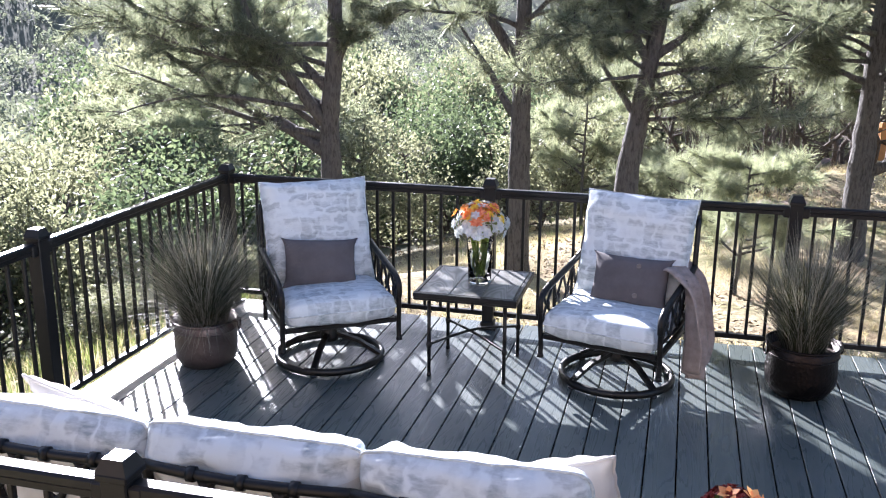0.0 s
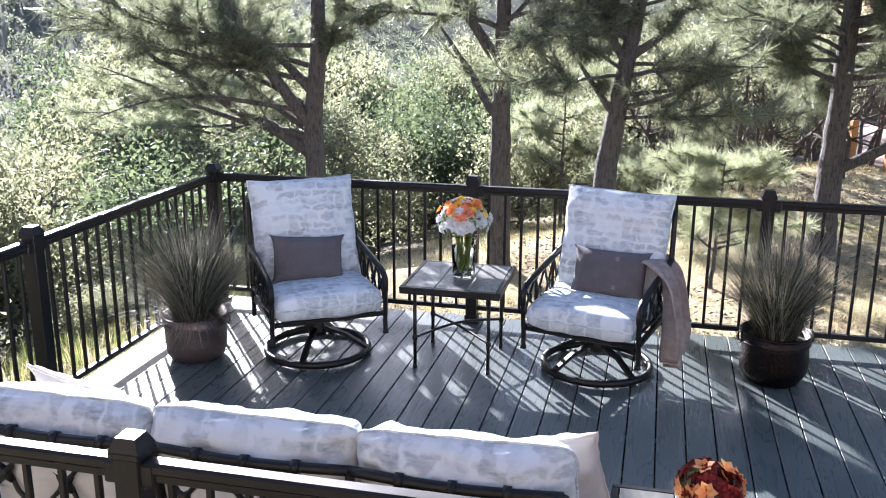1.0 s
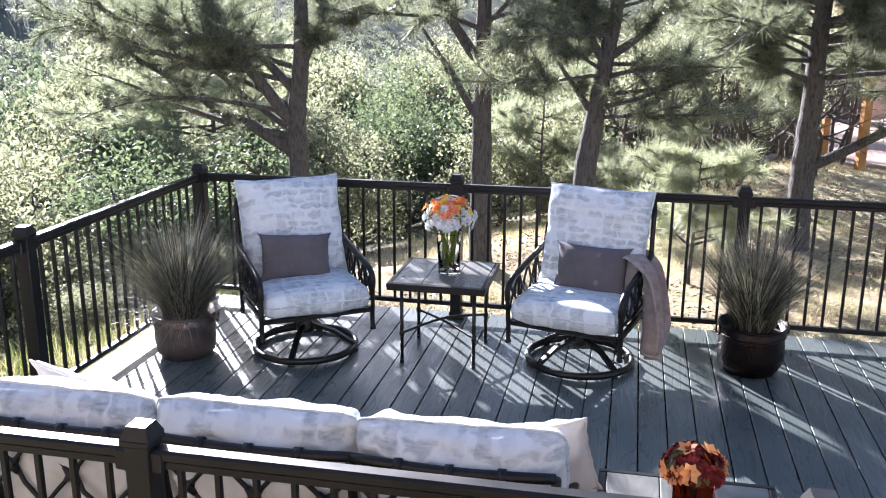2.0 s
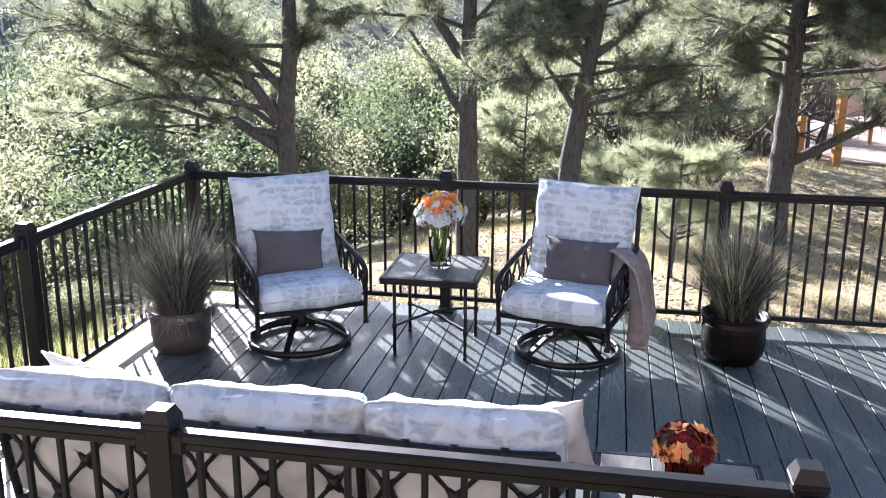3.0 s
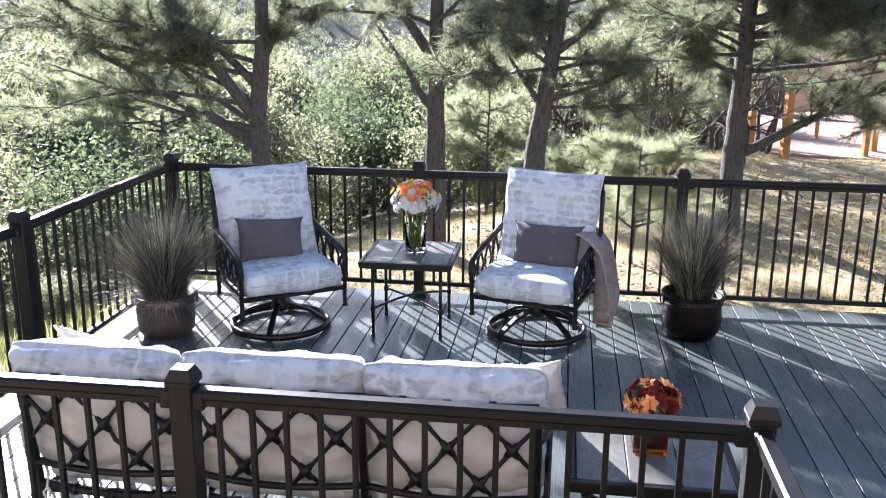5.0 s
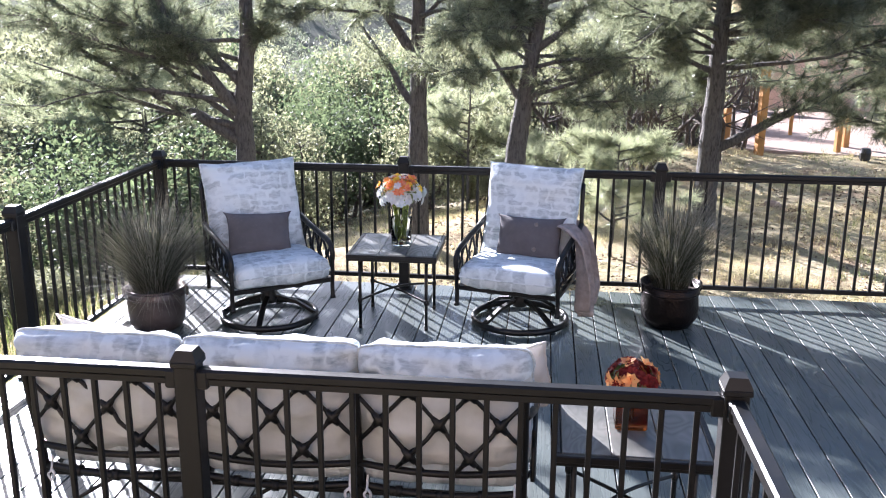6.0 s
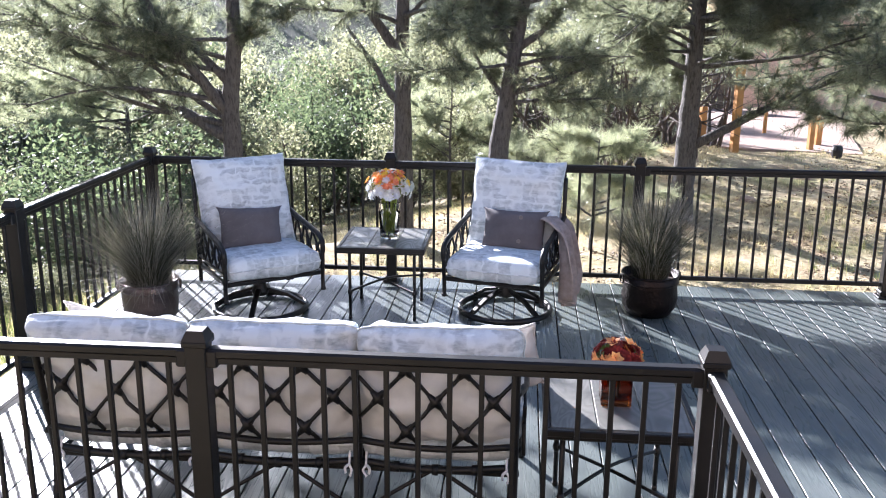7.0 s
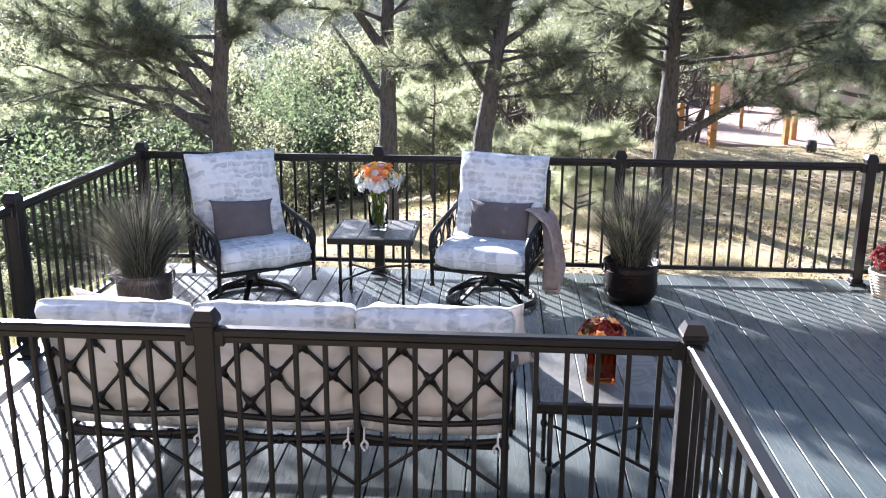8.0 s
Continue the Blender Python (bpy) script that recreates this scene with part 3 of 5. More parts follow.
    cushion("back_cushion", body, back, 0.66, 0.645, 0.185, M_CUSHION, p=4.5, q=0.38, seed=seed + 1, wrinkle=0.024, ear=0.006, waist=0.020)
    return e, body


C1 = pose(1.075, -0.80, 0, 0, 0, 35)
C2 = pose(2.825, -0.645, 0, 0, 0, -15)
chair_a, body_a = swivel_chair(C1, -1.0, "dark bronze swivel patio chair with grey and white printed cushions", 3, 0.022)
chair_b, body_b = swivel_chair(C2, 2.0, "dark bronze swivel patio chair with a throw over one arm", 11)


def lumbar_pillow(m, label, buttons):
    e = thing("lumbar_pillow", m, label, "pillow", "charcoal lumbar pillows")
    c = cushion("cover", e, None, 0.44, 0.285, 0.13, M_GREY, False, p=3.2, q=0.5, seed=21 if buttons else 5, ear=0.022, wrinkle=0.007, waist=0.03)
    if buttons:
        for k in range(3):
            Shape().lathe([(0.013, -0.003), (0.015, 0.0), (0.013, 0.004), (0.006, 0.003)], 12).done("button", M_BUTTON, c, pose(0.055, -0.085 + 0.085 * k, 0.072))
        Shape().tube(bend([(0.085, -0.13, 0.03), (0.085, -0.06, 0.066), (0.085, 0.06, 0.066), (0.085, 0.13, 0.03)]), 0.004, 6).done("placket", M_GREY, c)
    return e


lumbar_pillow(C1 @ pose(-0.035, 0.035, 0.605, 90 - 22, 0, 1) @ pose(0, 0, 0, 0, 0, -5), "plain charcoal lumbar pillow leaning on a chair back", False)
lumbar_pillow(C2 @ pose(0.045, 0.02, 0.60, 90 - 22, 0, 3), "charcoal lumbar pillow with three buttons leaning on a chair back", True)


def throw_blanket(m):
    """A knitted throw laid over the arm, falling to the outside."""
    path = bend([(0.13, 0.20, 0.60), (0.24, 0.17, 0.70), (0.33, 0.13, 0.675), (0.395, 0.10, 0.61), (0.44, 0.06, 0.44), (0.465, 0.02, 0.27), (0.47, -0.04, 0.11)], 7)
    nu, nv, vs, fs = len(path), 22, [], []
    for i, p in enumerate(path):
        t = i / (nu - 1)
        wide = 0.165 * (1 - 0.35 * abs(t - 0.5)) * math.sqrt(max(0.12, 1.0 - max(0.0, (t - 0.72) / 0.29) ** 2.5))
        for j in range(nv):
            v = 2 * j / (nv - 1) - 1
            ripple = 0.055 * math.sin(v * 6.5 + 2.5 * t) * max(0.12, min(1, t * 1.7 - 0.35)) + 0.008 * noise.noise((v * 2, t * 5, 1))
            drop = -0.05 * v * max(0, t - 0.5) * 2
            if t > 0.75 and v > 0.25:
                drop += 0.25 * (t - 0.75) * 2
            out = ripple * Vector((1 if t > 0.35 else 0.2, 0, 0 if t > 0.35 else 0.9))
            vs.append(p + Vector((0, wide * v, drop)) + out)
    n = len(vs)
    th = [Vector((-0.012, 0, -0.012 if i < nu * 0.45 else 0)) for i in range(nu) for j in range(nv)]
    vs += [v + t for v, t in zip(vs, th)]
    for i in range(nu - 1):
        for j in range(nv - 1):
            a, b, c, d = i * nv + j, i * nv + j + 1, (i + 1) * nv + j + 1, (i + 1) * nv + j
            fs += [(a, b, c, d), (a + n, d + n, c + n, b + n)]
    for i in range(nu - 1):
        for j in (0, nv - 1):
            a, d = i * nv + j, (i + 1) * nv + j
            fs.append((a, d, d + n, a + n))
    for i in (0, nu - 1):
        for j in range(nv - 1):
            a, b = i * nv + j, i * nv + j + 1
            fs.append((a, b, b + n, a + n))
    ob = obj("throw_blanket", vs, fs, M_THROW, None, m, True)
    return tagged(ob, "taupe knitted throw blanket draped over a chair arm", "blanket")


throw_blanket(C2)


# ---- side tables ----
def side_table(m, label):
    e = thing("side_table", m, label, "side table", "square patio side tables")
    W, H = 0.605, 0.535
    f = Shape().box((0, 0, H - 0.03), (W - 0.004, W - 0.004, 0.025), 0.004)
    for k, (c, s) in enumerate((((0, -W / 2 + 0.012), (W, 0.026)), ((0, W / 2 - 0.012), (W, 0.026)), ((-W / 2 + 0.012, 0), (0.026, W - 0.052)), ((W / 2 - 0.012, 0), (0.026, W - 0.052)))):
        f.box((c[0], c[1], H - 0.014), (s[0], s[1], 0.03), 0.004)
    f.done("tabletop_frame", M_IRON, e)
    t = (W - 0.052) / 3
    piece = None
    for i in range(3):
        m2 = pose(-W / 2 + 0.026 + t * (i + 0.5), 0, H - 0.006)
        if piece is None:
            piece = Shape().box((0, 0, 0), (t - 0.004, 3 * t - 0.004, 0.016), 0.002).done("slat", M_TILE, e, m2)
        else:
            again(piece, e, m2)
    L = 0.225
    leg = None
    for sx in (-1, 1):
        for sy in (-1, 1):
            m2 = pose(sx * L, sy * L, 0)
            if leg is None:
                s = Shape().tube([(0, 0, 0.02), (0, 0, H - 0.03)], 0.0115, 8)
                s.lathe([(0.008, 0.0), (0.014, 0.004), (0.013, 0.018), (0.0115, 0.03)], 8)
                s.lathe([(0.0115, 0.175), (0.017, 0.19), (0.017, 0.205), (0.0115, 0.22)], 8)
                leg = s.done("leg", M_IRON, e, m2, True)
            else:
                again(leg, e, m2)
    for sg in (-1, 1):
        Shape().tube(bend([(-L, -sg * L, 0.20), (0, 0, 0.225 + 0.012 * sg), (L, sg * L, 0.20)]), 0.0085, 6).done("stretcher", M_IRON, e, None, True)
    return e


side_table(pose(1.975, -0.695, 0), "square grey slat-topped side table on dark iron legs between the chairs")
side_table(pose(3.33, -3.31, 0), "square grey slat-topped side table on dark iron legs beside the sofa")


# ---- flowers ----
def petals(centers, normals, n, length, width, cup, rng):
    """Rosettes of bent petals: two triangles pairs each."""
    v, f = [], []
    for c, d in zip(centers, normals):
        d = Vector(d).normalized()
        s = d.orthogonal().normalized()
        o = d.cross(s)
        ph = rng.random() * 6.28
        for k in range(n):
            a = ph + 6.283 * k / n + rng.uniform(-0.15, 0.15)
            r = s * math.cos(a) + o * math.sin(a)
            tq = d.cross(r)
            L = length * rng.uniform(0.8, 1.15)
            up = cup * rng.uniform(0.7, 1.3)
            b = len(v)
            mid = c + r * L * 0.55 + d * L * up * 0.7
            v += [c, mid + tq * width, mid - tq * width, c + r * L + d * L * up * (0.9 if up > 0.3 else 0.4)]
            f += [(b, b + 2, b + 1), (b + 1, b + 2, b + 3)]
    return v, f


def heads(name, parent, material, places, rings, rng, kinds=3):
    """Single flower heads as parts, on a few shared meshes."""
    shapes = []
    for k, (c, d) in enumerate(places):
        m = Matrix.Translation(c) @ Vector(d).to_track_quat("Z", "Y").to_matrix().to_4x4() @ pose(0, 0, 0, 0, 0, rng.uniform(0, 360))
        if len(shapes) < kinds:
            v, f = [], []
            for n, length, width, cup in rings:
                a, b = petals([Vector()], [(0, 0, 1)], n, length, width, cup, rng)
                j = len(v)
                v += a
                f += [tuple(i + j for i in t) for t in b]
            shapes.append(obj(name, v, f, material, parent, m, True))
        else:
            again(shapes[k % kinds], parent, m)


def bouquet(m):
    rng = random.Random(4)
    e = thing("flower_vase", m, "tall clear glass vase of orange, pink and white flowers", "vase")
    gl = Shape().lathe([(0.0, 0.0), (0.064, 0.0), (0.067, 0.003), (0.068, 0.008), (0.078, 0.256), (0.0785, 0.261), (0.0765, 0.262), (0.0755, 0.256), (0.0655, 0.016), (0.0, 0.014)], 32).done("vase", M_GLASS, e, None, True)
    gl.visible_shadow = False
    wt = Shape().lathe([(0.0, 0.0155), (0.063, 0.0155), (0.0648, 0.019), (0.0722, 0.190), (0.0700, 0.192), (0.0, 0.192)], 32).done("water", M_WATER, e, None, True)
    wt.visible_shadow = False
    for k in range(26):
        a, r = rng.uniform(0, 6.28), rng.uniform(0.01, 0.052)
        b, q = rng.uniform(0, 6.28), rng.uniform(0.02, 0.07)
        Shape().tube([(r * math.cos(a), r * math.sin(a), 0.02), (0.045 * math.cos(b), 0.045 * math.sin(b), 0.22), (q * math.cos(b), q * math.sin(b), 0.33)], rng.uniform(0.003, 0.006), 6).done("stem", M_STEM, e, None, True)
    groups = {"orange": [], "pink": [], "yellow": [], "white": [], "green": []}
    for k in range(170):
        th, ph = rng.uniform(0, 6.28), math.acos(rng.uniform(-0.25, 1.0))
        d = Vector((math.sin(ph) * math.cos(th), math.sin(ph) * math.sin(th), math.cos(ph)))
        c = Vector((0, 0, 0.345)) + Vector((d.x * 0.142, d.y * 0.142, d.z * 0.115)) * rng.uniform(0.72, 1.22)
        low = d.z < 0.42
        key = "white" if low else rng.choice(["orange", "yellow", "pink", "white", "white"]) if d.z < 0.6 else rng.choice(["orange", "pink", "orange", "yellow", "pink", "white"])
        if rng.random() < 0.1:
            key = "green"
        groups[key].append((c, d))
    for key, mt, rings in (("orange", M_ORANGE, [(8, 0.036, 0.009, 0.35), (6, 0.02, 0.006, 0.8)]), ("pink", M_PINK, [(7, 0.034, 0.009, 0.5), (5, 0.02, 0.007, 0.9)]),
                           ("yellow", M_YELLOW, [(9, 0.03, 0.007, 0.3), (6, 0.016, 0.005, 0.8)]),
                           ("white", M_WHITE, [(6, 0.034, 0.010, 0.2), (5, 0.022, 0.008, 0.5)]), ("green", M_WEED, [(4, 0.05, 0.008, 0.1)])):
        heads(key + "_flower" if key != "green" else "leaf", e, mt, groups[key], rings, rng)


bouquet(pose(2.0, -0.70, 0.538))


def amber_vase(m):
    rng = random.Random(9)
    e = thing("flower_vase", m, "square amber glass vase with red mums and peach lilies", "vase")
    h, a = 0.165, 0.062
    Shape().box((0, 0, 0.012), (2 * a, 2 * a, 0.024), 0.006).done("vase_base", M_AMBER, e)
    s = Shape()
    for c, q in (((0, -a + 0.004), (2 * a, 0.008)), ((0, a - 0.004), (2 * a, 0.008)), ((-a + 0.004, 0), (0.008, 2 * a - 0.018)), ((a - 0.004, 0), (0.008, 2 * a - 0.018))):
        s.box((c[0], c[1], 0.095), (q[0], q[1], 0.14), 0.002)
    s.done("vase", M_AMBER, e)
    for k in range(12):
        b, q = rng.uniform(0, 6.28), rng.uniform(0.01, 0.05)
        Shape().tube([(0.7 * q * math.cos(b + 1), 0.7 * q * math.sin(b + 1), 0.03), (q * math.cos(b), q * math.sin(b), 0.19)], 0.0035, 6).done("stem", M_STEM, e, None, True)
    red, peach, green = [], [], []
    for k in range(72):
        th, ph = rng.uniform(0, 6.28), math.acos(rng.uniform(0.0, 1.0))
        d = Vector((math.sin(ph) * math.cos(th), math.sin(ph) * math.sin(th), math.cos(ph)))
        c = Vector((0, 0, 0.185)) + Vector((d.x * 0.082, d.y * 0.078, d.z * 0.07)) * (1.0 if k % 2 else rng.uniform(0.3, 0.85))
        (peach if k % 7 == 1 or (d.x > 0.85 and k % 2) else red).append((c + d * 0.01, d))
    for k in range(14):
        th = rng.uniform(0, 6.28)
        d = Vector((math.cos(th), math.sin(th), 0.3))
        green.append((Vector((0, 0, 0.18)) + d * 0.075, d))
    heads("mum", e, M_RED, red, [(16, 0.032, 0.005, 0.2), (14, 0.025, 0.005, 0.5), (10, 0.015, 0.004, 0.9)], rng)
    heads("lily", e, M_PEACH, peach, [(6, 0.036, 0.012, 0.45), (4, 0.02, 0.006, 0.9)], rng)
    heads("leaf", e, M_WEED, green, [(4, 0.035, 0.009, 0.3)], rng)


amber_vase(pose(3.325, -3.315, 0.538))


# ---- planters ----
def blades(n, rng, r0, height, spread, width, droop, base_z=0.0, segs=4):
    """Long narrow blades that arch outwards."""
    v, f = [], []
    for k in range(n):
        a = rng.uniform(0, 6.283)
        r = r0 * math.sqrt(rng.random())
        out = Vector((math.cos(a), math.sin(a), 0))
        lean = spread * rng.uniform(0.1, 1.0) * (0.35 + r / r0)
        h = height * rng.uniform(0.55, 1.05)
        side = Vector((-out.y, out.x, 0)) * width * rng.uniform(0.6, 1.2)
        tw = rng.uniform(-0.5, 0.5)
        out2 = Vector((math.cos(a + tw), math.sin(a + tw), 0))
        b = len(v)
        p = Vector((out.x * r, out.y * r, base_z))
        dr = droop * rng.uniform(0.2, 1.4)
        for i in range(segs):
            t = i / segs
            q = p + out2 * lean * t ** 1.5 + Vector((0, 0, h * (t - dr * t * t * 0.5)))
            wd = side * (1 - 0.8 * t)
            v += [q - wd, q + wd]
        v.append(p + out2 * lean + Vector((0, 0, h * (1 - dr * 0.5))))
        for i in range(segs - 1):
            c = b + 2 * i
            f += [(c, c + 1, c + 3), (c, c + 3, c + 2)]
        c = b + 2 * (segs - 1)
        f.append((c, c + 1, c + 2))
    return v, f


def planter(m, pot_mat, label, prof, height, spread, seed, droopy):
    rng = random.Random(seed)
    e = thing("planter", m, label, "potted plant", "potted ornamental grasses")
    pot = Shape().lathe(prof, 40).done("pot", pot_mat, e, None, True)
    rim = max(r for r, z in prof)
    top = max(z for r, z in prof)
    Shape().tube([(rim * math.cos(6.283 * k / 40), rim * math.sin(6.283 * k / 40), top) for k in range(40)], 0.008, 8, True).done("rim", pot_mat, pot, None, True)
    Shape().tube([((rim * 0.97) * math.cos(6.283 * k / 40), (rim * 0.97) * math.sin(6.283 * k / 40), top - 0.055) for k in range(40)], 0.006, 6, True).done("band", pot_mat, pot, None, True)
    for sg in (-1, 1):
        ring = [(sg * (rim + 0.012), 0.032 * math.cos(6.283 * k / 16), top - 0.03 + 0.034 * math.sin(6.283 * k / 16)) for k in range(16)]
        Shape().tube(ring, 0.006, 6, True).done("handle", pot_mat, pot, pose(0, 0, 0, 0, 0, 15), True)
    Shape().lathe([(0.0, top - 0.045), (rim * 0.9, top - 0.05), (rim * 0.88, top - 0.06)], 24).done("soil", M_SOIL, e)
    v, f = blades(1700, rng, 0.11, height, spread, 0.0022, 0.3, top - 0.05)
    tagged(np_mesh("grass", [tuple(p) for p in v], f, M_BLADE, e), kind="stuff")
    v, f = blades(1300, rng, 0.11, height * 1.12, spread * 1.05, 0.0018, 0.2, top - 0.05, 5)
    tagged(np_mesh("plume", [tuple(p) for p in v], f, M_PLUME, e), kind="stuff")
    if droopy:
        v, f = blades(420, rng, 0.15, 0.36, 0.40, 0.0026, 1.9, top - 0.05, 6)
        tagged(np_mesh("bent_grass", [tuple(p) for p in v], f, M_PLUME, e), kind="stuff")
    return e


planter(pose(0.37, -1.06, 0), M_POT, "aged copper pot of tall brown ornamental grass",
        [(0.150, 0.0), (0.160, 0.008), (0.182, 0.05), (0.190, 0.12), (0.190, 0.22), (0.196, 0.275), (0.185, 0.28), (0.175, 0.22)], 0.66, 0.56, 2, True)
planter(pose(3.85, -0.58, 0), M_POT_DARK, "dark hammered bronze pot of spiky ornamental grass",
        [(0.120, 0.0), (0.150, 0.012), (0.188, 0.07), (0.198, 0.14), (0.190, 0.22), (0.200, 0.30), (0.188, 0.305), (0.178, 0.22)], 0.66, 0.44, 6, False)


def mum_basket(m):
    rng = random.Random(3)
    e = thing("planter", m, "pale wicker basket with a dark red mum by the railing", "potted plant")
    s = Shape()
    for k in range(9):
        z = 0.012 + 0.022 * k
        r = 0.13 + 0.005 * k
        s.tube([(r * math.cos(6.283 * i / 28), r * math.sin(6.283 * i / 28), z) for i in range(28)], 0.012, 6, True)
    s.done("basket", M_WICKER, e, None, True)
    cs, ns = [], []
    for k in range(160):
        th, ph = rng.uniform(0, 6.28), math.acos(rng.uniform(-0.1, 1.0))
        d = Vector((math.sin(ph) * math.cos(th), math.sin(ph) * math.sin(th), math.cos(ph)))
        cs.append(Vector((0, 0, 0.27)) + Vector((d.x * 0.17, d.y * 0.17, d.z * 0.14)))
        ns.append(d)
    heads("mum", e, M_RED, list(zip(cs, ns)), [(12, 0.03, 0.005, 0.3), (8, 0.018, 0.004, 0.8)], rng)


mum_basket(pose(5.86, -0.30, 0))


# ---- sofa ----
def sofa(m):
    """Three-seat sofa; its back is at -y in its own frame, the seat faces +y."""
    e = thing("sofa", m, "three-seat dark iron patio sofa with lattice back and printed cushions", "sofa")
    X = (-0.995, -0.345, 0.300, 0.930)

    def bow(x):          # the back curves outwards between its posts
        i = 0 if x < X[1] else 1 if x < X[2] else 2
        u = (x - X[i]) / (X[i + 1] - X[i])
        return -0.05 * math.sin(math.pi * max(0, min(1, u)))

    def B(x, z):         # a point in the leaning, bowed back
        return Vector((x, -0.30 - 0.16 * (z - 0.35) + bow(x) * (1.0 if z < 0.6 else 0.5), z))
    for i in range(4):
        x = X[i]
        s = Shape().tube(bend([(x, -0.36, 0.0), (x, -0.31, 0.18), B(x, 0.35), B(x, 0.60), B(x, 0.815)]), 0.016, 8)
        s.done("back_post", M_IRON, e, None, True)
        Shape().lathe([(0.012, 0.0), (0.021, 0.006), (0.017, 0.03)], 8).done("foot", M_IRON, e, pose(x, -0.36, 0), True)
    for z, r, nm in ((0.815, 0.017, "top_rail"), (0.435, 0.014, "back_rail"), (0.335, 0.016, "seat_back_rail")):
        for i in range(3):
            n = 12
            pts = [B(X[i] + (X[i + 1] - X[i]) * k / n, z) for k in range(n + 1)]
            s = Shape().tube(pts, r, 8)
            if nm != "back_rail":
                for k in (3, 6, 9):
                    s.tube([pts[k] - Vector((0.012, 0, 0)), pts[k] + Vector((0.012, 0, 0))], r + 0.007, 8)
            s.done(nm, M_IRON, e, None, True)
    for i in range(3):
        x0, x1, z0, z1 = X[i] + 0.01, X[i + 1] - 0.01, 0.436, 0.812
        w, h = x1 - x0, 0.135
        p = w * 0.372
        for sg in (-1, 1):
            for k in range(-3, 6):
                # one diagonal, clipped to the panel
                xm, zm = x0 + w * 0.314 + p * k, 0.505
                pts = []
                for j in range(-60, 61):
                    x = xm + sg * j * 0.01
                    z = zm + j * 0.01 * h / (p / 2)
                    if x0 <= x <= x1 and z0 <= z <= z1:
                        pts.append(B(x, z) + Vector((0, -0.004 * sg, 0)))
                if len(pts) > 12:
                    Shape().tube(pts[::3] + [pts[-1]], 0.0085, 6).done("lattice_bar", M_IRON, e, None, True)
        knots = [(0.314, 0.505), (0.686, 0.505), (0.128, 0.64), (0.5, 0.64), (0.872, 0.64), (0.314, 0.775), (0.686, 0.775)]
        for u, z in knots:
            c = B(x0 + w * u, z)
            s = Shape()
            for sg in (-1, 1):
                d = Vector((0.024, 0, 0.028 * sg))
                s.tube([c - d, c, c + d], [0.010, 0.019, 0.010], 8)
            s.done("lattice_knot", M_IRON, e, None, True)
    # seat frame, front legs, stretchers
    s = Shape().bar((X[0] - 0.02, 0.40, 0.30), (X[3] + 0.02, 0.40, 0.30), 0.03, 0.035, 0.006).bar((X[0] - 0.02, -0.28, 0.30), (X[3] + 0.02, -0.28, 0.30), 0.03, 0.03, 0.006)
    for x in X:
        s.bar((x, -0.28, 0.30), (x, 0.40, 0.30), 0.028, 0.03, 0.005)
    s.done("seat_frame", M_IRON, e)
    for i in range(3):
        a, b = X[i], X[i + 1]
        mid = (a + b) / 2
        s = Shape().tube(bend([(a, -0.335, 0.12), (mid - 0.05, -0.31, 0.29), (mid, -0.30, 0.31)]), 0.009, 6)
        s.tube(bend([(b, -0.335, 0.12), (mid + 0.05, -0.31, 0.29), (mid, -0.30, 0.31)]), 0.009, 6)
        s.done("brace", M_IRON, e, None, True)
    for sg in (-1, 1):
        x = X[0] - 0.035 if sg < 0 else X[3] + 0.035
        arm = Shape().tube(bend([B(X[0] if sg < 0 else X[3], 0.68), (x - 0.01 * sg, -0.25, 0.66), (x, -0.10, 0.62), (x, 0.20, 0.59), (x, 0.36, 0.56), (x, 0.415, 0.50), (x, 0.40, 0.42)]), 0.019, 8)
        arm.done("armrest", M_IRON, e, None, True)
        Shape().tube(bend([(x, 0.40, 0.43), (x, 0.39, 0.30), (x, 0.40, 0.12), (x, 0.43, 0.0)]), 0.016, 8).done("front_leg", M_IRON, e, None, True)
        Shape().tube([B(X[0] if sg < 0 else X[3], 0.40), (x, -0.20, 0.385), (x, 0.395, 0.385)], 0.010, 6).done("side_rail", M_IRON, e, None, True)
        lat = Shape()
        for k in range(4):
            y0, y1 = -0.29 + 0.172 * k, -0.29 + 0.172 * (k + 1)
            for a, b in ((y0, y1), (y1, y0)):
                lat.tube([(x, a, 0.385), (x, (a + b) / 2, 0.49), (x, b, 0.60)], 0.0085, 6)
        lat.done("side_lattice", M_IRON, e, None, True)
    for i in range(3):
        c = (X[i] + X[i + 1]) / 2
        box_cushion("seat_cushion", e, pose(c, 0.055, 0.39), 0.64, 0.66, 0.14, M_CUSHION, 30 + i)
        bm = pose((-0.722, -0.043, 0.624)[i], -0.235, 0.645 + 0.004 * i, 90 + 12, 0, (-1.2, 0.5, 0.8)[i])
        vs, fs, seam = pad((0.695, 0.70, 0.67)[i], 0.55, 0.215, p=3.6, q=0.42, seed=40 + 3 * i, wrinkle=0.026, ear=-0.020, waist=0.018, n=34)
        bc = obj("back_cushion", vs, fs, M_CUSHION, e, bm, True)
        bc.data.materials.append(M_CUSHION_REAR)          # rear of the same cloth, its shade put into a plain colour
        for poly in bc.data.polygons:
            if poly.center.z > 0.0 and poly.center.y < 0.17:
                poly.material_index = 1
        Shape().tube(seam, 0.006, 6, True).done("piping", M_CUSHION, bc, None, True)
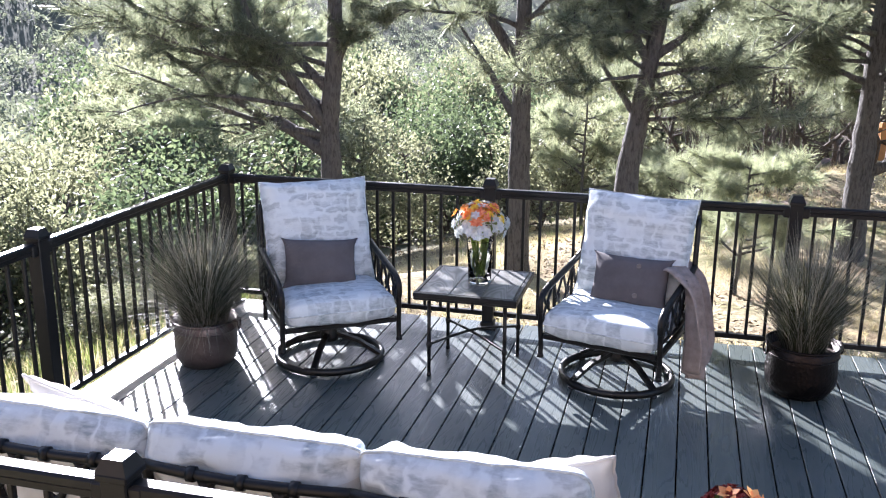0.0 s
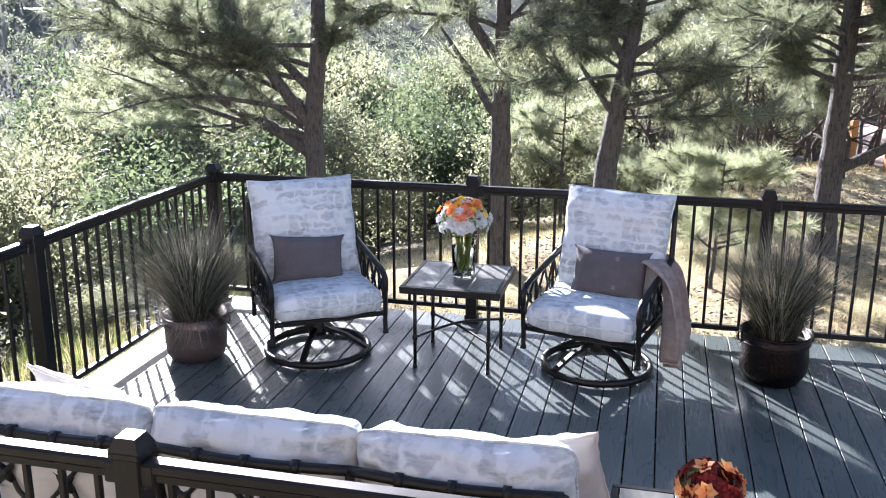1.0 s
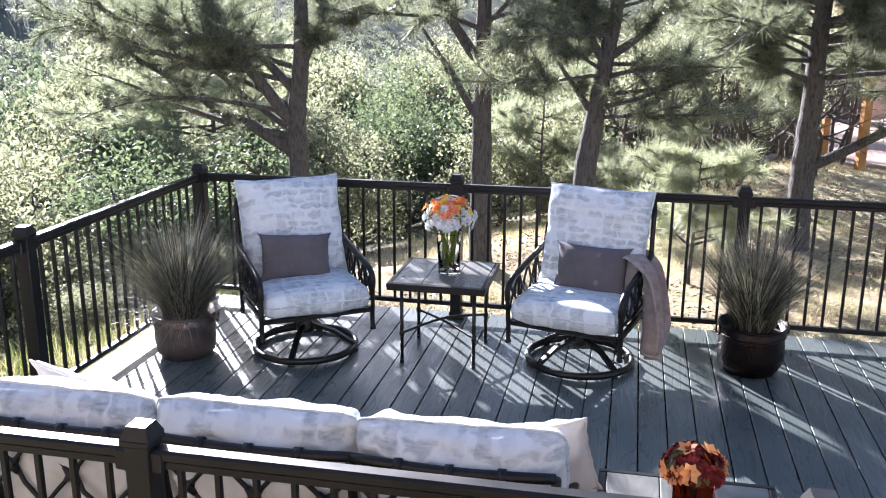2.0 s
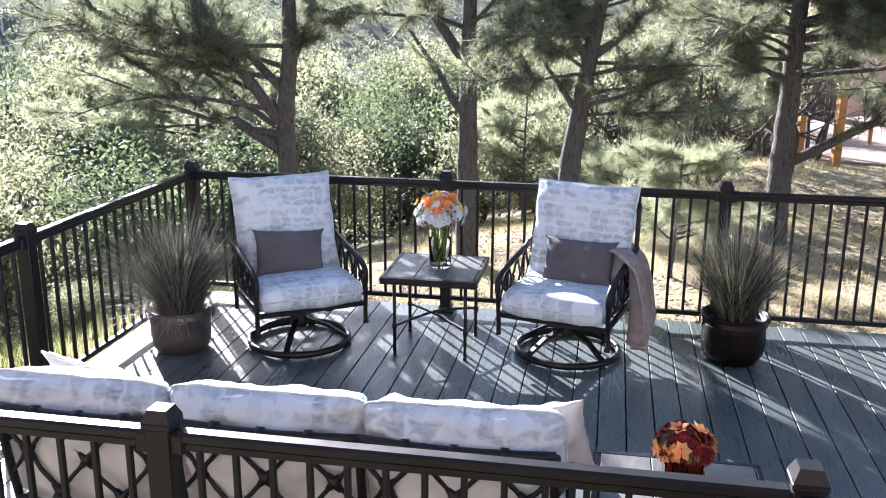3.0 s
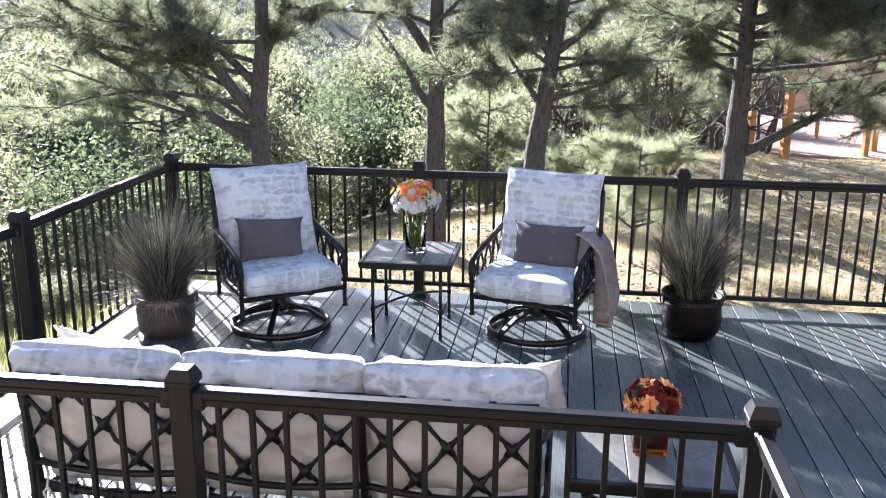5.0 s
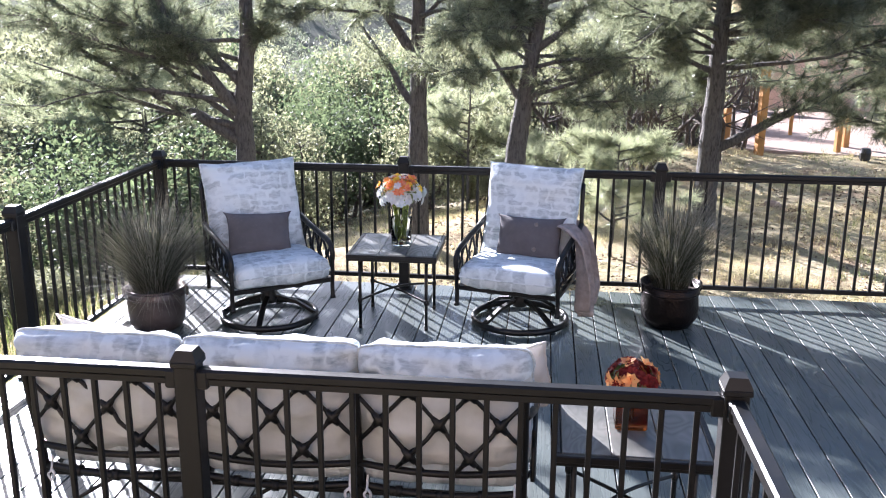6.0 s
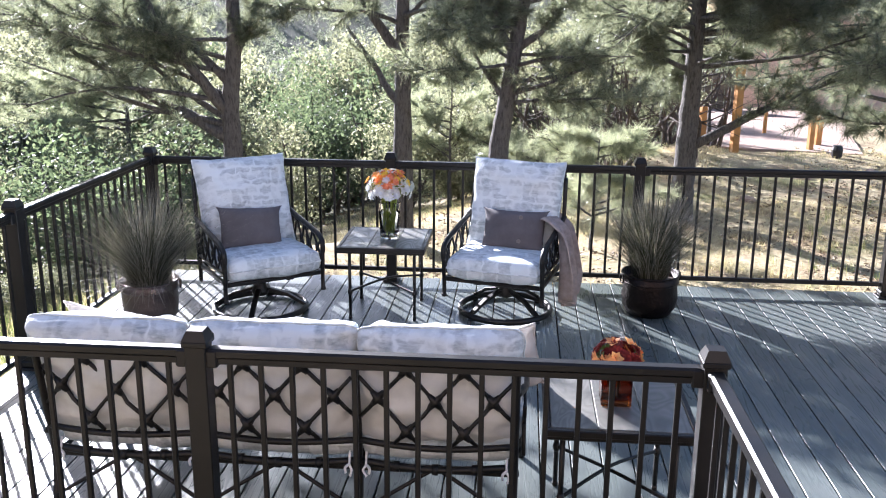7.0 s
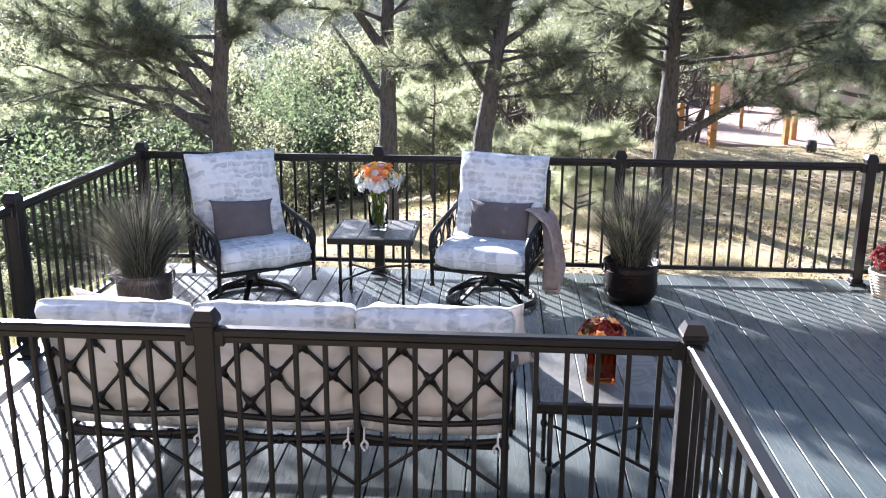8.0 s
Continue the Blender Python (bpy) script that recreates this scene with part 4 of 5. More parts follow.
        for sg in (-1, 1):
            q = B(c + sg * 0.285, 0.33) + Vector((0, -0.02, 0))
            tie = Shape()
            tie.tube(bend([q + Vector((0, 0.02, 0.05)), q, q + Vector((0.010 * sg, -0.01, -0.02)), q + Vector((0.004, -0.012, -0.045))]), [0.005] * 18 + [0.008], 6)
            tie.tube(bend([q, q + Vector((-0.016 * sg, -0.01, -0.012)), q + Vector((-0.014 * sg, -0.01, -0.035))]), 0.006, 6)
            tie.done("tie", M_TIE, bc, bm.inverted(), True)
    return e


SOFA = pose(1.985, -3.255, 0)
sofa(SOFA)


def throw_pillow(m, label, w, d, seed):
    ob = cushion("throw_pillow", None, m, w, d, 0.15, M_BEIGE, True, p=2.8, q=0.55, seed=seed, ear=0.012, wrinkle=0.022, waist=0.03)
    return tagged(ob, label, "pillow", "beige throw pillows")


throw_pillow(SOFA @ pose(-0.805, 0.03, 0.655, 118, 0, -12) @ pose(0, 0, 0, 0, 0, -8), "beige square throw pillow propped at one end of the sofa", 0.44, 0.44, 60)
throw_pillow(SOFA @ pose(0.845, 0.0, 0.665, 112, 0, 10) @ pose(0, 0, 0, 0, 0, 14), "beige square throw pillow leaning on the sofa arm", 0.35, 0.33, 61)


# ---- plants of the slope ----
def needles(P, D, rng, k, length, width):
    """Tufts of needles at points P along directions D, as arrays."""
    P, D = np.asarray(P), np.asarray(D)
    n = len(P)
    D = D / np.linalg.norm(D, axis=1, keepdims=True)
    P, D = np.repeat(P, k, 0), np.repeat(D, k, 0)
    d = D * rng.uniform(0.1, 1.0, (n * k, 1)) + rng.normal(0, 0.55, (n * k, 3))
    d /= np.linalg.norm(d, axis=1, keepdims=True)
    side = np.cross(d, rng.normal(0, 1, (n * k, 3)))
    side /= np.linalg.norm(side, axis=1, keepdims=True)
    L = length * rng.uniform(0.65, 1.15, (n * k, 1))
    b = P + D * rng.uniform(-0.06, 0.05, (n * k, 1))
    tip = b + d * L
    tip[:, 2] -= 0.12 * L[:, 0]
    v = np.stack([b - side * width, b + side * width, tip], 1).reshape(-1, 3)
    return v, np.arange(len(v)).reshape(-1, 3)


def leaves(P, rng, k, size, spread):
    """Clumps of small folded leaves round points."""
    n = len(P)
    P = np.repeat(np.asarray(P), k, 0) + rng.normal(0, spread, (n * k, 3))
    a = rng.normal(0, 1, (n * k, 3))
    a /= np.linalg.norm(a, axis=1, keepdims=True)
    b = np.cross(a, rng.normal(0, 1, (n * k, 3)))
    b /= np.linalg.norm(b, axis=1, keepdims=True)
    c = np.cross(a, b)
    L = size * rng.uniform(0.6, 1.3, (n * k, 1))
    v = np.stack([P - a * L, P + b * L * 0.5 + c * L * 0.15, P + a * L, P - b * L * 0.5 + c * L * 0.15], 1).reshape(-1, 3)
    i = np.arange(n * k)[:, None] * 4
    return v, np.concatenate([i + [0, 1, 2], i + [0, 2, 3]], 0)


def limb(p, d, length, r, rng, rise=0.25, n=7, wob=0.12):
    """Points and radii of a bending branch."""
    p, d = Vector(p), Vector(d).normalized()
    pts, rs = [p.copy()], [r]
    for i in range(n):
        d = (d + Vector((rng.gauss(0, wob), rng.gauss(0, wob), rng.gauss(0, wob * 0.7) + rise / n))).normalized()
        p = p + d * length / n
        pts.append(p.copy())
        rs.append(max(0.004, r * (1 - 0.85 * (i + 1) / n)))
    return pts, rs


def shades_open_deck(q):
    """Whether a twig at q would shade the parts of the deck that lie in full sun."""
    f = q - TO_SUN * (q.z / TO_SUN.z)
    if -0.2 < f.x < 1.3 and -2.3 < f.y < 0.2 or 1.4 < f.x < 2.75 and -1.35 < f.y < 0.3:
        return True
    u, v = f.x * 0.598 - f.y * 0.802, f.x * 0.802 + f.y * 0.598          # along and across the shadows
    if 2.1 < u < 4.2 and abs(v - 2.78 + 0.13 * u) < 0.12:          # a long streak past the chairs
        return True
    return v > 2.0 and u > 4.0 and noise.noise((v * 2.1, u * 0.45, 4.3)) > 0.02          # drifting gaps in the canopy


def pine(name, trunk, rad, limbs, label, seed, material, auto=(14, 1.2, 5.0, 2.0), tuft=(26, 0.175, 0.0036), per=18, side_bias=None):
    """A pine: trunk line, big limbs (start height share, direction, length, radius), and whorls of twigs above."""
    rng, nr = random.Random(seed), np.random.default_rng(seed)
    base = Vector(trunk[0])
    e = thing(name, pose(*base), label, "tree", "pine trees")
    line = bend([Vector(p) - base for p in trunk], 8)
    top = line[-1].z
    rs = [rad * (1.12 if i < 2 else 1.0) * (1 - 0.8 * (i / (len(line) - 1)) ** 1.2) for i in range(len(line))]
    s = Shape().tube([p + Vector((rng.gauss(0, 0.003), rng.gauss(0, 0.003), 0)) for p in line], rs, 14)
    s.done("trunk", M_BARK, e, None, True)

    def on_trunk(z):
        for a, b in zip(line, line[1:]):
            if b.z >= z >= a.z:
                return a.lerp(b, (z - a.z) / max(1e-6, b.z - a.z))
        return line[-1]
    P, D = [], []
    branches = []
    for z, d, length, r, rise in limbs:
        branches.append(limb(on_trunk(z - base.z), d, length, r, rng, rise, 9))
    n, z0, z1, reach = auto
    for k in range(n):
        z = z0 + (z1 - z0) * (k + rng.random()) / n - base.z
        a = rng.uniform(0, 6.283)
        share = 1 - 0.6 * max(0.0, (z + base.z - z0) / (z1 - z0))
        d = Vector((math.cos(a), math.sin(a), rng.uniform(-0.05, 0.35)))
        if side_bias is not None:
            d = d + Vector(side_bias) * rng.uniform(0.2, 1.0)
        branches.append(limb(on_trunk(z), d, reach * share * rng.uniform(0.6, 1.1), 0.009 * reach * share + 0.005, rng, 0.2))
    wood = Shape()
    for pts, rr in branches:
        Shape().tube(pts, rr, 7).done("limb", M_BARK, e, None, True)
        length = sum((b - a).length for a, b in zip(pts, pts[1:]))
        for i in range(per):
            t = rng.uniform(0.2, 1.0)
            k = min(len(pts) - 2, int(t * (len(pts) - 1)))
            p = pts[k].lerp(pts[k + 1], t * (len(pts) - 1) - k)
            if shades_open_deck(p + base) and rng.random() < 0.88:
                continue
            d = (pts[k + 1] - pts[k]).normalized() + Vector((rng.gauss(0, 0.7), rng.gauss(0, 0.7), rng.gauss(0.1, 0.4)))
            tw, tr = limb(p, d, length * rng.uniform(0.12, 0.28), 0.007, rng, 0.15, 3, 0.2)
            wood.tube(tw, tr, 4, caps=False)
            for q in range(5):
                u = rng.uniform(0.3, 1.0) * (len(tw) - 1)
                j = min(len(tw) - 2, int(u))
                P.append(tuple(tw[j].lerp(tw[j + 1], u - j)))
                D.append(tuple((tw[j + 1] - tw[j]).normalized() + Vector((rng.gauss(0, 0.3), rng.gauss(0, 0.3), 0.25))))
    tagged(wood.done("branchwork", M_BARK, e, None, True), kind="stuff")
    v, f = needles(P, D, nr, *tuft)
    np_mesh("crown", v, f, material, e)
    return e


def gz(x, y, d=0.08):
    return land(x, y) - d


# four tall pines behind the railing
pine("pine_tree", [(0.19, 1.61, gz(0.19, 1.61)), (0.17, 1.61, 0.34), (0.14, 1.61, 1.07), (0.20, 1.62, 1.73), (0.23, 1.61, 2.50), (0.33, 1.61, 3.73), (0.33, 1.69, 5.50)], 0.108,
     [(0.86, (-0.9, -0.1, 0.40), 2.1, 0.066, 0.15), (1.0, (-0.95, -0.35, 0.25), 2.0, 0.035, 0.2), (1.05, (-0.9, 0.3, 0.35), 2.1, 0.035, 0.15), (1.25, (-0.95, 0.0, 0.3), 2.0, 0.03, 0.15), (1.10, (-0.62, -0.3, 0.75), 2.00, 0.062, 0.4), (1.38, (-0.55, -0.1, 0.8), 1.54, 0.046, 0.3), (1.50, (0.5, 0.2, 0.9), 0.92, 0.031, 0.5), (1.23, (-1.0, -0.35, 0.25), 1.85, 0.027, 0.3), (1.61, (-0.9, 0.2, 0.3), 1.85, 0.027, 0.2), (1.50, (-1.0, -0.5, 0.15), 2.00, 0.027, 0.1), (1.80, (-0.9, -0.6, 0.1), 1.69, 0.023, 0.1)],
     "multi-limbed ponderosa pine with hazy backlit needles behind the railing", 5, M_NEEDLE, (16, 2.3, 5.0, 1.3), per=40, tuft=(24, 0.16, 0.0028), side_bias=(-0.3, -0.1, 0))
# added pine: fills the left crown from farther back, clear of the deck's sun
pine("pine_tree", [(-3.2, 6.8, gz(-3.2, 6.8)), (-3.2, 6.8, 0.2), (-3.15, 6.8, 1.4), (-3.1, 6.8, 2.6)], 0.045, [], "added pine on the slope, filling out the first pine's crown", 51, M_NEEDLE_SUNLIT, (30, 0.1, 2.1, 2.1), per=22, tuft=(30, 0.17, 0.0034))
pine("pine_tree", [(1.73, 2.10, gz(1.73, 2.10)), (1.73, 2.10, 0.61), (1.73, 2.10, 1.33), (1.73, 2.10, 2.19), (1.74, 2.10, 3.69), (1.77, 2.10, 5.78)], 0.112,
     [(1.65, (-0.75, 0.0, 0.65), 1.50, 0.058, 0.6), (1.15, (-0.7, 0.3, 0.75), 1.34, 0.042, -0.3), (1.98, (0.7, -0.2, 0.5), 1.25, 0.025, 0.1), (1.94, (-0.8, -0.4, 0.3), 1.34, 0.025, 0.1), (2.02, (0.5, -0.8, 0.0), 1.25, 0.025, 0.0)],
     "straight dark-trunked ponderosa pine with forked limbs", 8, M_NEEDLE, (18, 2.1, 5.2, 1.4), per=22, tuft=(24, 0.16, 0.0030), side_bias=(0.3, 0, 0))
pine("pine_tree", [(2.68, 1.57, gz(2.59, 1.57)), (2.69, 1.57, 0.70), (2.76, 1.57, 1.29), (2.86, 1.57, 1.96), (3.00, 1.57, 2.93), (3.07, 1.57, 5.02)], 0.108,
     [(1.29, (-0.55, -0.2, 0.75), 0.82, 0.034, -0.2), (1.70, (-0.6, -0.3, 0.7), 0.97, 0.041, 0.2), (1.74, (0.6, -0.1, 0.5), 0.89, 0.041, 0.3), (1.33, (0.7, -0.4, 0.35), 1.19, 0.026, 0.2), (1.26, (0.8, -0.5, 0.1), 1.27, 0.019, 0.1), (1.59, (0.9, -0.5, 0.2), 1.12, 0.022, 0.1), (1.45, (0.95, 0.1, 0.1), 1.4, 0.022, 0.0)],
     "leaning ponderosa pine with rough grey bark", 12, M_NEEDLE, (34, 1.55, 3.8, 1.5), per=20, tuft=(24, 0.16, 0.0028), side_bias=(0.35, -0.1, 0))
pine("pine_tree", [(4.72, 3.3, gz(4.72, 3.3)), (4.72, 3.3, 0.2), (4.73, 3.3, 1.0), (4.75, 3.3, 2.0), (4.79, 3.3, 3.4), (4.8, 3.3, 6.0)], 0.14,
     [(0.62, (0.85, 0.05, 0.55), 2.3, 0.06, 0.1), (1.9, (-0.7, -0.5, 0.2), 1.6, 0.035, 0.1), (1.85, (0.8, -0.45, 0.15), 1.8, 0.04, 0.0), (1.75, (0.95, -0.1, 0.15), 1.7, 0.035, 0.0), (1.5, (0.95, -0.3, 0.1), 2.0, 0.03, 0.0), (1.45, (-0.9, -0.2, 0.2), 1.3, 0.03, 0.0), (2.0, (0.2, -1.0, 0.05), 1.6, 0.03, 0.0)],
     "dark ponderosa pine with a low slanting limb and dense canopy", 17, M_NEEDLE, (46, 1.4, 3.4, 2.0), per=32, tuft=(34, 0.175, 0.0026), side_bias=(0.15, -0.1, 0))
pine("pine_tree", [(7.95, 3.1, gz(7.95, 3.1)), (7.95, 3.1, 0.8), (7.98, 3.1, 2.2), (8.0, 3.1, 4.6)], 0.11,
     [(1.0, (-0.95, 0.05, 0.10), 2.0, 0.035, 0.0), (1.25, (-0.95, -0.15, 0.10), 2.2, 0.035, 0.0), (1.5, (-0.95, 0.1, 0.10), 2.3, 0.035, 0.0), (1.75, (-0.95, -0.1, 0.05), 2.3, 0.03, 0.0), (1.9, (-0.9, 0.3, 0.05), 2.2, 0.03, 0.0)],
     "green pine whose boughs hang before the patio", 63, M_NEEDLE, (18, 0.9, 3.4, 1.9), per=40, tuft=(32, 0.17, 0.0026), side_bias=(-0.6, 0, 0))
# pale low pine boughs between the trunks, sunlight put into the needle colour
YOUNG = pine("young_pine", [(3.35, 4.7, gz(3.35, 4.7)), (3.36, 4.7, 0.1), (3.38, 4.7, 0.6), (3.4, 4.7, 1.1)], 0.024, [], "young pine, sunlit look put into its long pale needles", 23, M_NEEDLE_SUNLIT, (12, -0.1, 0.95, 1.1), per=9, tuft=(26, 0.17, 0.0028))
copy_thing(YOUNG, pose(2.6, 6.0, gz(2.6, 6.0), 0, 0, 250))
pine("young_pine", [(1.95, 5.4, gz(1.95, 5.4)), (1.95, 5.4, 0.3), (1.98, 5.4, 1.5)], 0.024, [], "young pine behind the tall trunks, needles coloured pale as if sunlit", 24, M_NEEDLE_SUNLIT, (12, -0.1, 1.4, 1.2), per=10, tuft=(26, 0.17, 0.0028))
pine("young_pine", [(3.62, 1.9, gz(3.62, 1.9)), (3.64, 1.9, 0.3), (3.66, 1.9, 0.9)], 0.022, [], "low pine bush by the railing, long pale needles coloured as if sunlit", 29, M_NEEDLE_SUNLIT, (17, 0.1, 0.9, 0.85), per=10, tuft=(22, 0.16, 0.0022))
pine("pine_tree", [(8.3, 5.2, gz(8.3, 5.2)), (8.3, 5.2, 1.0), (8.4, 5.2, 3.0), (8.4, 5.2, 6.0)], 0.13, [(1.2, (-0.9, -0.3, 0.1), 2.6, 0.05, 0.0), (0.9, (-0.9, 0.1, 0.1), 2.4, 0.04, 0.0), (1.5, (-0.9, -0.1, 0.1), 2.8, 0.04, 0.0), (1.8, (-0.9, -0.5, 0.1), 2.8, 0.04, 0.0)], "leafy pine beside the patio", 37, M_NEEDLE, (34, 1.0, 5.0, 2.1), per=20, tuft=(34, 0.165, 0.0026), side_bias=(-0.4, -0.1, 0))


def oak(name, m, h, seed, label, n_leaf, material, trunks=3, leaf=0.035, spread=0.9, bare=0.25):
    """A scrub oak: crooked stems and a loose crown of leaf clumps."""
    rng, nr = random.Random(seed), np.random.default_rng(seed)
    e = thing(name, m, label, "shrub", "scrub oaks")
    wood, P = Shape(), []
    for k in range(trunks):
        a = rng.uniform(0, 6.283)
        pts, rr = limb((0.12 * math.cos(a), 0.12 * math.sin(a), -0.1), (0.35 * math.cos(a), 0.35 * math.sin(a), 1), h * rng.uniform(0.75, 0.95), 0.045 * h / 2.5, rng, 0.1, 9, 0.2)
        Shape().tube(pts, rr, 6).done("stem", M_OAKBARK, e, None, True)
        for j in range(9):
            i = rng.randint(2, 8)
            b = rng.uniform(0, 6.283)
            tw, tr = limb(pts[i], (math.cos(b), math.sin(b), rng.uniform(0.0, 0.8)), spread * rng.uniform(0.5, 1.0), 0.016, rng, 0.2, 5, 0.2)
            wood.tube(tw, tr, 5)
            for q in tw[2:]:
                if q.z > h * bare:
                    for _ in range(2):
                        P.append((q.x + rng.gauss(0, 0.13), q.y + rng.gauss(0, 0.13), q.z + rng.gauss(0, 0.13)))
    tagged(wood.done("branchwork", M_OAKBARK, e, None, True), kind="stuff")
    v, f = leaves(P, nr, max(4, int(n_leaf / len(P))), leaf, 0.13)
    np_mesh("crown", v, f, material, e)
    return e


OAKS = [oak("scrub_oak", pose(-2.2, -1.0, gz(-2.2, -1.0)), 2.5, 41, "sunlit scrub oak with yellow-green leaves below the deck", 9000, M_OAK),
        oak("scrub_oak", pose(-3.4, 3.4, gz(-3.4, 3.4)), 3.0, 42, "sunlit scrub oak with yellow-green leaves on the slope", 11000, M_OAK),
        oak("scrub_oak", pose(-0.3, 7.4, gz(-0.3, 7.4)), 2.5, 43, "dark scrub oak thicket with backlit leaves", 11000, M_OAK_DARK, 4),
        oak("scrub_oak", pose(4.9, 8.0, gz(4.9, 8.0)), 2.6, 44, "crooked scrub oak with bare dark stems", 1400, M_OAK, 3, bare=0.68)]


def scatter_oaks():
    rng = random.Random(77)
    spots = []
    for k in range(1100):
        a, r = radians(rng.uniform(-66, 14)), rng.uniform(7.5, 34)
        x, y = 3.0 + r * math.sin(a), -6.0 + r * math.cos(a)
        if y < 1.2 and x > -2.6:
            continue
        if x > 1.2 and y < 7.5 or x > 1.8 and y < 10.5 or x > 4.6 or (y < 5.2 and x > -1.6):
            continue
        if any((x - p) ** 2 + (y - q) ** 2 < (0.9 + r * 0.03) ** 2 for p, q in spots):
            continue
        spots.append((x, y))
        if len(spots) > 110:
            break
    for x, y in spots:
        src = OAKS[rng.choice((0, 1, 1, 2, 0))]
        k = rng.uniform(0.6, 1.15)
        o = copy_thing(src, pose(x, y, gz(x, y), 0, 0, rng.uniform(0, 360)))
        o.scale = (k, k, k * rng.uniform(0.85, 1.1))
    for k in range(34):
        a, r = radians(-33 + 1.25 * k + rng.uniform(-0.5, 0.5)), rng.uniform(17, 27)
        x, y = 3.0 + r * math.sin(a), -6.0 + r * math.cos(a)
        h = (rng.uniform(1.3, 2.5) - land(x, y)) / 2.8
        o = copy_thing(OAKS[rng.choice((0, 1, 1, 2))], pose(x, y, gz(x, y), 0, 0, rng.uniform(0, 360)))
        o.scale = (h * 0.9, h * 0.9, h)
    for x, y, r in ((4.0, 9.6, 160), (4.3, 8.3, 250), (4.2, 6.2, 110), (3.7, 7.2, 20), (2.9, 8.6, 210), (4.9, 10.2, 80), (5.3, 9.0, 130), (5.7, 9.9, 220), (3.2, 6.4, 70), (5.6, 7.6, 15), (6.1, 8.9, 190), (3.7, 8.0, 330)):
        copy_thing(OAKS[3], pose(x, y, gz(x, y), 0, 0, r))
    for k in range(10):
        x, y = rng.uniform(1.4, 3.8), rng.uniform(5.6, 8.4)
        k = rng.uniform(0.2, 0.32)
        copy_thing(OAKS[rng.choice((0, 1))], pose(x, y, gz(x, y, 0.03), 0, 0, rng.uniform(0, 360))).scale = (k * 1.3, k * 1.3, k)


scatter_oaks()


def far_scrub():
    """Round bushes all over the far hillside, too many to count."""
    rng, nr = random.Random(5), np.random.default_rng(5)
    P = []
    for k in range(5000):
        a, r = radians(rng.uniform(-72, 42)), 30 + 230 * rng.random() ** 1.4
        x, y = 3 + r * math.sin(a), -6 + r * math.cos(a)
        z = land(x, y)
        s = rng.uniform(0.7, 1.6) * (1 + r / 250)
        for j in range(26):
            th, c = rng.uniform(0, 6.283), rng.uniform(-0.1, 1.0)
            q = s * math.sqrt(max(0.0, 1 - c * c)) * rng.uniform(0.75, 1.05)
            P.append((x + q * math.cos(th), y + q * math.sin(th), z + s * 0.9 * c))
    v, f = leaves(P, nr, 6, 0.15, 0.16)
    ob = np_mesh("hillside_scrub", v, f, M_SCRUB)
    tagged(ob, "grey-green scrub covering the far hillside", "scrub", kind="stuff")


far_scrub()


def meadow():
    """Dry grass and weeds beyond the railing."""
    rng = random.Random(15)
    for name, mat, n, hgt, lab in (("dry_grass", M_STRAW, 7000, 0.085, "straw-coloured dry grass tufts"), ("weeds", M_WEED, 700, 0.17, "green weeds among dry grass")):
        v, f = [], []
        for k in range(n):
            x, y = rng.uniform(0.2, 10), 0.2 + 9 * rng.random() ** 1.3
            if noise.noise((x * 0.9, y * 0.9, 7 if name == "weeds" else 2)) < (0.12 if name == "weeds" else -0.2):
                continue
            a, b = blades(14, rng, 0.08, hgt * rng.uniform(0.5, 1.5), 0.13, 0.0021, 0.5, 0, 2)
            c = len(v)
            z = land(x, y) - 0.01
            v += [(p.x + x, p.y + y, p.z + z) for p in a]
            f += [tuple(i + c for i in t) for t in b]
        tagged(np_mesh(name, v, f, mat), lab + " on the ground past the railing", "grass", kind="stuff")


meadow()


def litter():
    """Fallen leaves, bark and cones strewn over the ground."""
    rng, nr = random.Random(31), np.random.default_rng(31)
    P = []
    for k in range(5000):
        x, y = rng.uniform(-0.5, 10), 0.2 + 10 * rng.random() ** 1.3
        if noise.noise((x * 0.7, y * 0.7, 11)) > -0.1:
            P.append((x, y, land(x, y) + 0.012))
    v, f = leaves(P, nr, 4, 0.022, 0.05)
    v[:, 2] = np.repeat([p[2] for p in P], 16) + nr.uniform(-0.008, 0.018, len(v))
    tagged(np_mesh("leaf_litter", v, f, M_LITTER), "brown fallen leaves and bark strewn on dry ground", "leaf litter", kind="stuff")


litter()


def undergrowth():
    """Weeds and low bushes on the slope beside the deck."""
    rng = random.Random(19)
    for name, mat, n, lab in (("weeds", M_WEED, 1300, "green weeds"), ("dry_grass", M_STRAW, 900, "straw-coloured dry grass")):
        v, f = [], []
        for k in range(n):
            x, y = rng.uniform(-3.2, -0.15), rng.uniform(-4.5, 4.0)
            a, b = blades(12, rng, 0.1, 0.26 * rng.uniform(0.5, 1.3), 0.2, 0.004, 0.5, 0, 2)
            c = len(v)
            z = land(x, y) - 0.01
            v += [(p.x + x, p.y + y, p.z + z) for p in a]
            f += [tuple(i + c for i in t) for t in b]
        tagged(np_mesh(name, v, f, mat), lab + " on the slope beside the deck", "grass", kind="stuff")
    for i in range(14):
        x, y = rng.uniform(-2.0, -0.55), rng.uniform(-3.8, 3.0)
        k = rng.uniform(0.16, 0.27)
        copy_thing(OAKS[rng.choice((0, 1))], pose(x, y, gz(x, y, 0.03), 0, 0, rng.uniform(0, 360))).scale = (k * 1.4, k * 1.4, k)


undergrowth()


